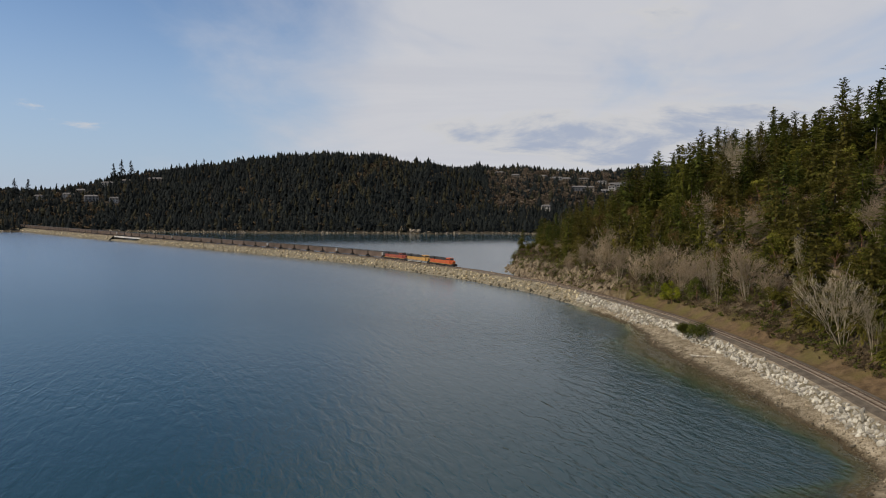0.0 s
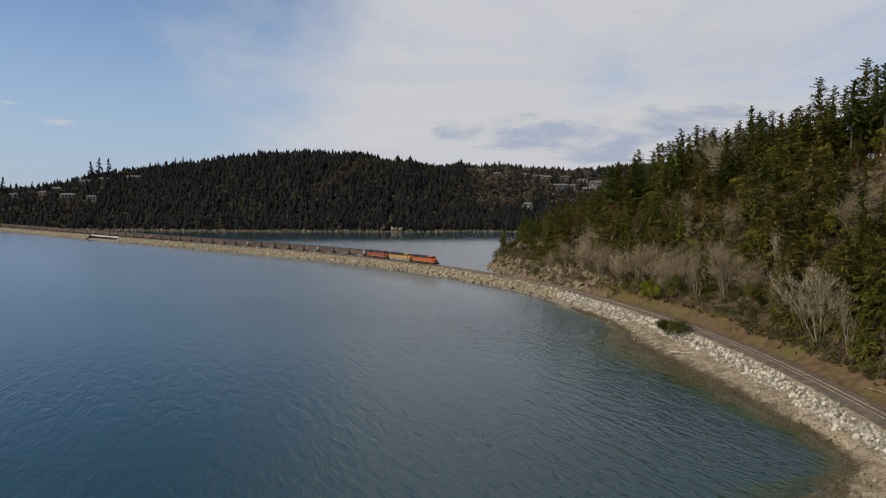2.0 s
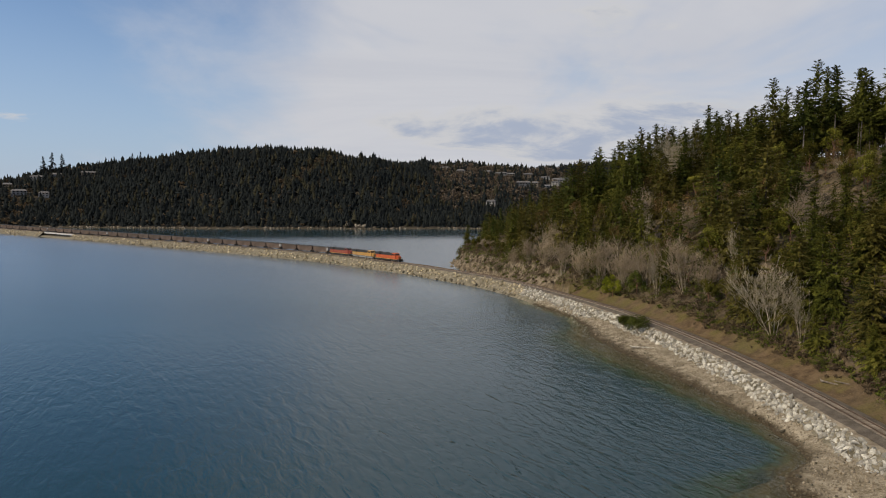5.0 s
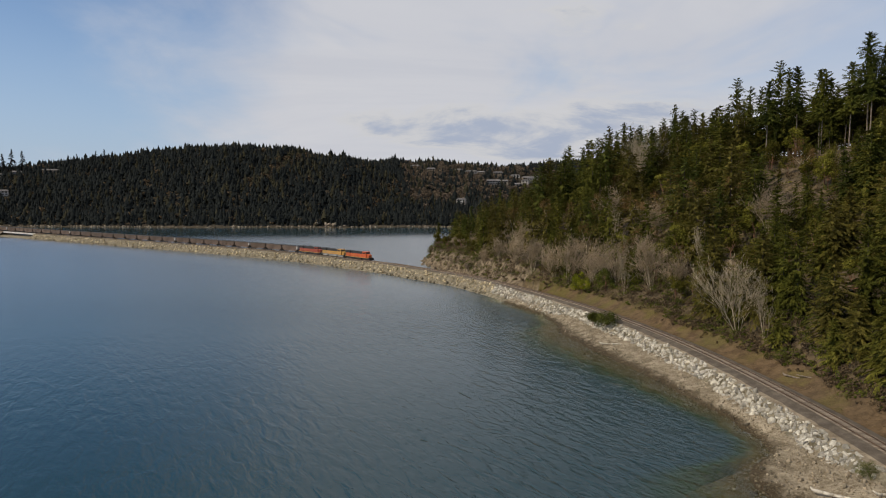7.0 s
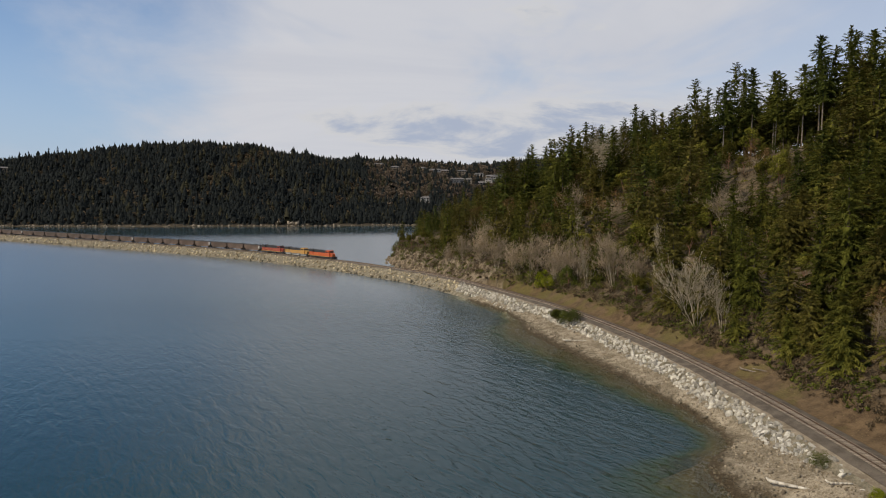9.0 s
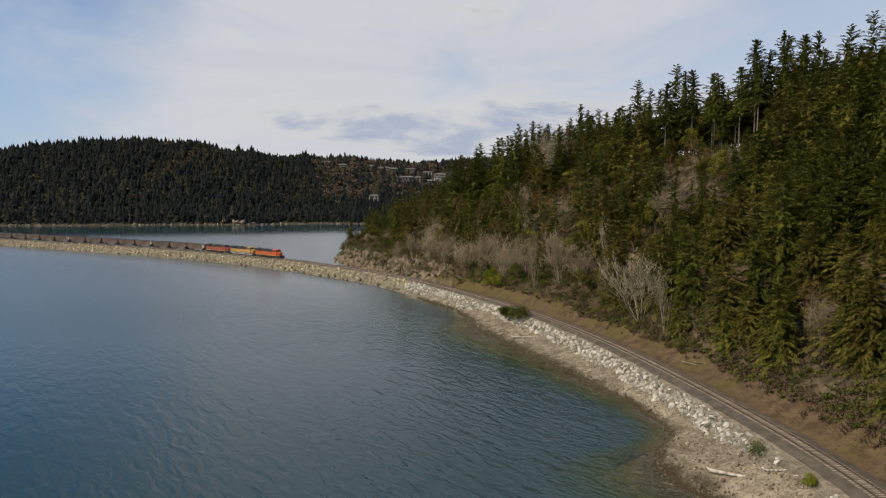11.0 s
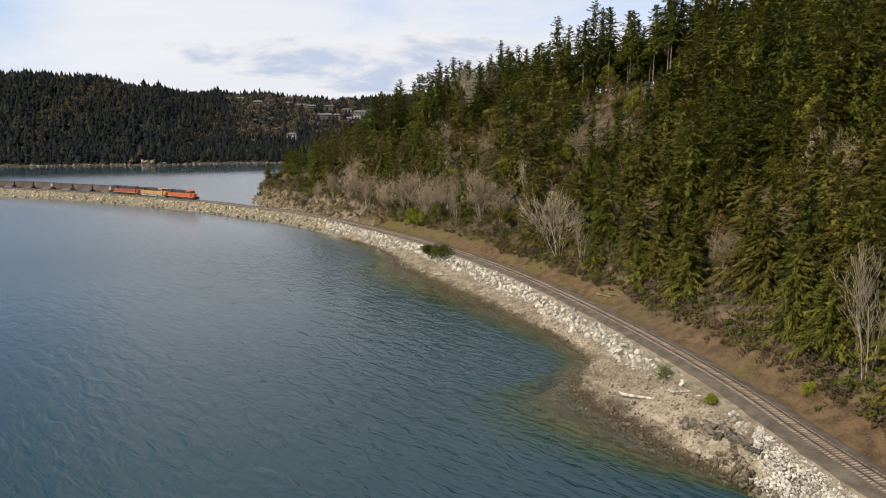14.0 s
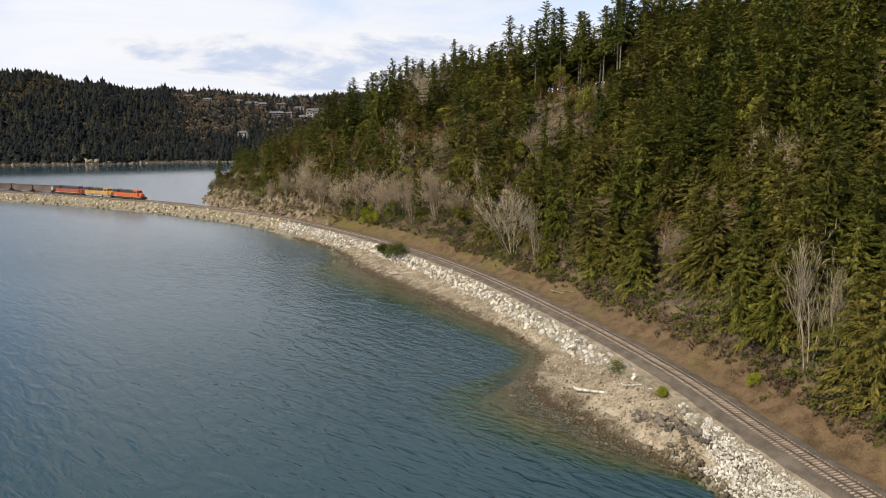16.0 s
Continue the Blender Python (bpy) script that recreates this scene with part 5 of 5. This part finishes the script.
def bushes():
    rng = random.Random(41)
    for name, label, leaf, x, y, h, r in (("evergreen_bush", "dark evergreen bush on the railway's stony shoulder", FIR_DEEP, 68.4, 180.6, 3.4, 3.6),
                                          ("evergreen_bush", "small dark evergreen bush beside the big one", FIR, 66.0, 185.5, 2.6, 2.4),
                                          ("green_shrub", "low green shrub on the gravel bench by the track", FRESH_DARK, 66.6, 79.6, 1.9, 1.7),
                                          ("green_shrub", "low yellow-green shrub on the gravel bench", FRESH, 64.8, 68.2, 1.3, 1.0),
                                          ("broom_bush", "yellow-green broom bush on the brown bank", FRESH, 75.6, 62.4, 2.0, 1.0),
                                          ("willow_bush", "bright yellow-green leafing willow at the wood's edge", FRESH, 75.2, 222.5, 8.0, 3.2),
                                          ("willow_bush", "olive-green leafing willow at the wood's edge", FRESH_DARK, 80.5, 214.5, 8.0, 3.0),
                                          ("green_shrub", "green shrub at the wood's edge", FRESH_DARK, 84.5, 126.0, 2.0, 1.6)):
        tree = broad_models(name, label, "", leaf, RED_BARK, (int(x * 10),), h, r, 0.09 if h < 2.5 else 0.16 + 0.02 * h, 0.15, 30 if h < 4 else 18, 110 if h < 2.5 else 150)[0]
        tree.matrix_basis = pose(x, y, max(ground_z(x, y), 3.3 if 175 < y < 190 else 2.8 if x < 71 else 0), 0, 0, rng.uniform(0, 360))
    # scrub under the wood's edge and on the cape
    brown, green, olive = Geo(), Geo(), Geo()
    nrng = np.random.default_rng(42)
    spots = np.array([(rng.uniform(0, 1), rng.uniform(-1.8, 11)) for _ in range(2200)])
    line = FOOT[(FOOT[:, 1] > 30) & (FOOT[:, 1] < 440) & (FOOT[:, 0] < 120)]
    way = np.gradient(line, axis=0)
    way /= np.linalg.norm(way, axis=1)[:, None]
    k = spots[:, 0] * (len(line) - 1.001)
    i = k.astype(int)
    p = line[i] + (line[i + 1] - line[i]) * (k - i)[:, None] + np.stack([way[i, 1], -way[i, 0]], 1) * spots[:, 1:]
    z = land(p[:, 0], p[:, 1])[0]
    for (x, y), zz, (_, qq) in zip(p, z, spots):
        if qq < 0 and rng.random() < 0.6 or zz < 2:
            continue
        r = rng.uniform(0.5, 1.6) * (0.6 if qq < 0.5 else 1.5 if y > 150 else 1.0)
        centres = np.array([(x + rng.uniform(-r, r), y + rng.uniform(-r, r), zz + r * rng.uniform(0.2, 0.8)) for _ in range(4)])
        (brown if rng.random() < 0.55 else green).quads(clump_arrays(nrng, centres, [r * 0.6] * 4, 18, 0.36))
    # low red-brown shrubs along the top of the bank
    spots = np.array([(rng.uniform(along(36), along(175)), 9.0 + rng.gauss(0, 1.1)) for _ in range(650)])
    p = on_track(spots[:, 0], spots[:, 1])[0]
    for (x, y), zz in zip(p, land(p[:, 0], p[:, 1])[0]):
        r = rng.uniform(0.35, 0.95)
        centres = np.array([(x + rng.uniform(-r, r), y + rng.uniform(-r, r), zz + r * rng.uniform(0.1, 0.7)) for _ in range(3)])
        (brown if rng.random() < 0.75 else green).quads(clump_arrays(nrng, centres, [r * 0.6] * 3, 24, 0.24))
    # thickets in the gaps of the wood
    p = np.array([(rng.uniform(60, 205), rng.uniform(70, 345)) for _ in range(2000)])
    z, _, q, _ = land(p[:, 0], p[:, 1])
    for (x, y), zz, qq in zip(p, z, q):
        if not 3 < qq < 115 or y < 150 and rng.random() < 0.6:
            continue
        r = rng.uniform(0.8, 2.4) if qq < 82 else rng.uniform(2.4, 4.5)
        centres = np.array([(x + rng.uniform(-r, r), y + rng.uniform(-r, r), zz + r * rng.uniform(0.1, 0.9)) for _ in range(4)])
        rng.choice((brown, brown, green, olive)).quads(clump_arrays(nrng, centres, [r * 0.6] * 4, 20, 0.46))
    tagged(part("scrub", brown, SCRUB), "brown leafless scrub along the foot of the wood", "bushes", kind="stuff")
    tagged(part("undergrowth", green, FRESH_DARK), "green undergrowth along the foot of the wood", "bushes", kind="stuff")
    tagged(part("salal_thicket", olive, MADRONE_PALE), "olive-green evergreen thickets on the slope", "bushes", kind="stuff")
    # tufts of dry grass on the bank and the bench
    n = 9000
    s = nrng.uniform(along(34), along(255), n)
    side = nrng.random(n) < 0.85
    d = np.where(side, nrng.uniform(3.6, 10.5, n), nrng.uniform(-8.0, -4.4, n))
    p = on_track(s, d)[0]
    keep = side | (np.abs(p[:, 1] - 69) < 12)
    p = p[keep]
    z = land(p[:, 0], p[:, 1])[0]
    k = len(p)
    a, h, w = nrng.uniform(0, 6.28, k), nrng.uniform(0.05, 0.16, k), nrng.uniform(0.05, 0.14, k)
    across = np.stack([np.cos(a) * w, np.sin(a) * w, 0 * a], 1)
    lean = np.stack([nrng.normal(0, 0.15, k), nrng.normal(0, 0.15, k), h], 1)
    base = np.c_[p, z - 0.05]
    g = Geo().quads(np.stack([base - across * 0.5, base + across * 0.5, base + across + lean, base - across + lean], 1))
    tagged(part("dry_grass", g, DRY_GRASS), "tufts of dry brown and olive grass on the bank", "grass", kind="stuff")


def far_woods():
    rng = random.Random(31)
    shapes = [far_fir_arrays(300 + k) for k in range(8)]
    nrng = np.random.default_rng(32)
    puffs = [clump_arrays(nrng, np.array([(0, 0, 0.6), (0.15, 0.1, 0.45), (-0.15, 0.05, 0.5)]), [0.26, 0.2, 0.2], 12, 0.2) for _ in range(3)]
    firs, bare, tan, olive = Geo(), Geo(), Geo(), Geo()
    spots = np.array([(x + rng.uniform(-3.0, 3.0), y + rng.uniform(-3.3, 3.3)) for y in np.arange(770, 1600, 6.8) for x in np.arange(-900, 560, 6.2)])
    z, d, q, far = land(spots[:, 0], spots[:, 1])
    open_wood = wobble(spots[:, 0], spots[:, 1], 130, 15)
    homes = np.array([(h[0], h[1]) for h in HOUSES if h[1] > 500])
    toward = homes / np.linalg.norm(homes, axis=1)[:, None]
    for (x, y), zz, ff, gap in zip(spots, z, far, open_wood):
        if ff < 4 or abs(x) > 0.80 * y or rng.random() < 0.06 or ff > 640:
            continue
        if ff > 330 and x < -60 and rng.random() < 0.6:
            continue
        off = np.array((x, y)) - homes
        depth = -(off * toward).sum(1)
        wide = np.abs(off[:, 0] * toward[:, 1] - off[:, 1] * toward[:, 0])
        if ((depth > -9) & (depth < (30 if x > 0 else 17)) & (wide < 11)).any():
            continue
        hill = x > -150 and ff > 120
        h = rng.uniform(8, 16) * (0.7 if ff < 16 else 1.0) * (1.25 if rng.random() < 0.1 else 1.0)
        w = h * rng.uniform(0.9, 1.4)
        a = rng.uniform(0, 6.28)
        m = np.array([[math.cos(a) * w, -math.sin(a) * w, 0], [math.sin(a) * w, math.cos(a) * w, 0], [0, 0, h]])
        if hill and (gap > 0.25 and rng.random() < 0.45 or 70 < x < 330 and ff > 150 and rng.random() < 0.55) or rng.random() < (0.24 if x < -470 else 0.05):
            (tan if 60 < x < 340 else bare).quads(puffs[rng.randrange(3)] @ (m * (0.8, 0.8, 0.7)).T + (x, y, zz))
        else:
            v, f = shapes[rng.randrange(8)]
            (olive if rng.random() < (0.32 if hill and gap > -0.2 else 0.10) else firs).add(v @ m.T + (x, y, zz - 0.3), f)
    tagged(part("far_woods", firs, SHADED_FAR_FIR), "fir woods on the hills across the inlet, coloured as if under cloud shade", "trees", kind="stuff")
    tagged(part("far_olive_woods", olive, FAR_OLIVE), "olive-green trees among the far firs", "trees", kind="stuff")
    tagged(part("far_leafless_woods", tan, FAR_BARE), "tan leafless trees round the far houses", "trees", kind="stuff")
    tagged(part("far_bare_woods", bare, SCRUB), "leafless grey-brown trees among the far firs", "trees", kind="stuff")
    # a few tall firs that stand out on the far skyline
    shape = conifer_arrays(330, 1.0, 0.2, 14, 6, 8, 0.09, 0.25, 0.4, 0.2)
    model = thing("far_fir", "tall lone fir on the far western hill", "tree", group="lone firs on the far hill")
    part("trunk", trunk_geo(1.0, 0.012, 5), BARK, model)
    part("crown", Geo().tris(shape), SHADED_FAR_FIR, model)
    first = True
    for x, y, h in LONE_FIRS:
        m = Matrix.LocRotScale((x, y, ground_z(x, y) - 0.5), Euler((0, 0, rng.uniform(0, 6))), Vector((h, h, h)))
        ob = model if first else copy_thing(model, m)
        ob.matrix_basis, first = m, False


# ---- houses on the far hills: x, y, width, storeys, wall ----
HOUSES = [(-634, 1030, 13, 1, 1), (-600, 1013, 11, 2, 0), (-590, 1040, 12, 1, 1), (-555, 1012, 15, 2, 0), (-546, 1030, 12, 2, 1), (-511, 992, 18, 2, 2), (-522, 1065, 17, 2, 0), (-500, 1080, 14, 1, 2), (-475, 987, 12, 2, 0), (-455, 1085, 22, 1, 1),
          (99, 1193, 16, 1, 1), (122, 1151, 14, 1, 1), (142, 939, 12, 2, 0), (189, 1138, 20, 1, 2), (168, 1150, 14, 1, 1), (204, 1130, 13, 1, 1), (209, 1049, 22, 2, 2), (230, 1118, 16, 2, 1), (259, 1116, 15, 1, 0), (274, 1101, 13, 1, 1),
          (247, 1049, 13, 1, 2), (266, 1073, 11, 2, 0), (277, 1083, 12, 2, 0), (288, 1105, 14, 1, 2), (228, 1052, 10, 2, 1), (171, 113, 9, 1, 1)]
LONE_FIRS = [(-520, 1081, 32), (-509, 1087, 36), (-497, 1092, 32), (-637, 1017, 34), (-622, 1026, 31), (-431, 1120, 20), (-406, 1129, 21), (-395, 1133, 22), (-590, 1045, 18)]


def house(x, y, width, storeys, wall):
    paint = (SHADED_WHITE_WALL, SHADED_TAN_WALL, SHADED_GREY_WALL)[wall]
    words = ("white two-storey house" if storeys == 2 else "low white house", "tan two-storey wooden house" if storeys == 2 else "low tan wooden house", "grey two-storey house" if storeys == 2 else "long low grey house")[wall]
    turn = math.degrees(math.atan2(-x, y)) + (x * 7 % 30 - 15)
    z = ground_z(x, y)
    h = thing("house", words + (" among trees on the far hill" if y > 500 else " high up in the wooded slope"), "house", pose(x, y, z, 0, 0, turn), "houses on the far hills")
    w, dp, tall = width / 2, 5.0, 2.9 * storeys
    part("wall", Geo().box((-w, -dp, -3), (w, dp, tall)), paint, h)
    roof = Geo()
    roof.add([(-w - 0.7, -dp - 0.8, tall - 0.1), (w + 0.7, -dp - 0.8, tall - 0.1), (w + 0.7, dp + 0.8, tall - 0.1), (-w - 0.7, dp + 0.8, tall - 0.1), (-w + 1.5, 0, tall + 2.0), (w - 1.5, 0, tall + 2.0)],
             [(0, 1, 5, 4), (2, 3, 4, 5), (1, 2, 5), (3, 0, 4), (3, 2, 1, 0)])
    part("roof", roof, ROOF, h)
    for level in range(storeys):
        k = max(2, int(width / 4))
        for i in range(k):
            cx = -w + (i + 0.5) * width / k
            glass = part("window", Geo().box((cx - 1.1, -dp - 0.12, level * 2.9 + 0.8), (cx + 1.1, -dp - 0.04, level * 2.9 + 2.3)), GLASS, h)
            part("sill", Geo().box((cx - 1.25, -dp - 0.2, level * 2.9 + 0.68), (cx + 1.25, -dp - 0.02, level * 2.9 + 0.79)), SHADED_WHITE_WALL, glass)
    part("deck", Geo().box((-w, -dp - 2.4, -0.35), (w * 0.4, -dp - 0.0, -0.1)).box((-w, -dp - 2.4, -0.1), (w * 0.4, -dp - 2.3, 0.9)), paint, h)
    part("chimney", Geo().box((w * 0.4, 0.5, tall), (w * 0.4 + 0.9, 1.5, tall + 2.9)), SHADED_TAN_WALL, h)


def driftwood():
    for x, y, length, turn, rad, up in ((60.2, 76.8, 5.8, -56, 0.26, 0.35), (64.6, 166.2, 6.0, -35, 0.2, 0.25), (64.3, 73.4, 2.6, -27, 0.17, 0.2), (82.3, 118.5, 4.5, -80, 0.2, 0.15), (83.0, 116.0, 3.5, 120, 0.15, 0.15)):
        g = Geo()
        at = np.linspace(-0.5, 0.5, 6) * length
        bend = [0.06 * length * math.sin(t * 2.1 / length) for t in at]
        for i in range(5):
            g.tube((at[i], bend[i], 0), (at[i + 1], bend[i + 1], 0.02 * i), rad * (1 - 0.09 * i), rad * (1 - 0.09 * (i + 1)), 9)
        g.tube((at[0], bend[0], 0), (at[0] - 0.5, bend[0] + 0.2, 0.3), rad * 0.9, rad * 0.4, 7)
        ob = part("driftwood_log" if x < 70 else "fallen_log", g, DRIFTWOOD if x < 70 else TAN_BARK, smooth=True)
        ob.matrix_basis = pose(x, y, ground_z(x, y) + up, 0, -2, turn)
        tagged(ob, "bleached driftwood log lying on the shore" if x < 70 else "grey fallen log lying on the brown bank", "log", "logs on the shore")


def shore_rocks():
    """Pale boulders along the far shore and at the foot of the cape."""
    rng = random.Random(51)
    g, c = Geo(), Geo()
    line = FAR_SHORE[(np.abs(FAR_SHORE[:, 0]) < 620)]
    for _ in range(520):
        x, y = line[rng.randrange(len(line))] + np.array((rng.uniform(-6, 6), rng.uniform(-3, 4)))
        size = rng.uniform(1.0, 3.6)
        g.add(*ROCKS[rng.randrange(10)], rock_pose(x, y, rng.uniform(0.1, 0.9), size, rng))
    for _ in range(14):
        g.add(*ROCKS[rng.randrange(10)], rock_pose(-20 + rng.gauss(0, 9), 797 + rng.uniform(-2, 9), rng.uniform(0, 4.0), rng.uniform(3, 6), rng))
    line = FOOT[(FOOT[:, 1] > 285) & (FOOT[:, 1] < 425) & (FOOT[:, 0] < 110)]
    p = np.array([line[rng.randrange(len(line))] + np.array((rng.uniform(-3.5, 5), rng.uniform(-3.5, 3.5))) for _ in range(300)])
    for (x, y), zz in zip(p, land(p[:, 0], p[:, 1])[0]):
        c.add(*ROCKS[rng.randrange(10)], rock_pose(x, y, max(zz, -0.2), rng.uniform(0.8, 3.0), rng))
    tagged(part("far_shore_rocks", g, SHORE_ROCK), "pale boulders and ledges along the far shore", "rocks", kind="stuff")
    tagged(part("cape_rocks", c, SANDSTONE), "tan sandstone blocks at the foot of the wooded cape", "rocks", kind="stuff")


slope_rocks()
beach_rocks()
rubble_pile()
build_track()
build_bridge()
build_train()
for home in HOUSES:
    house(home[0], home[1], home[2], home[3], home[4])
driftwood()
bushes()
plant_woods()
far_woods()
shore_rocks()
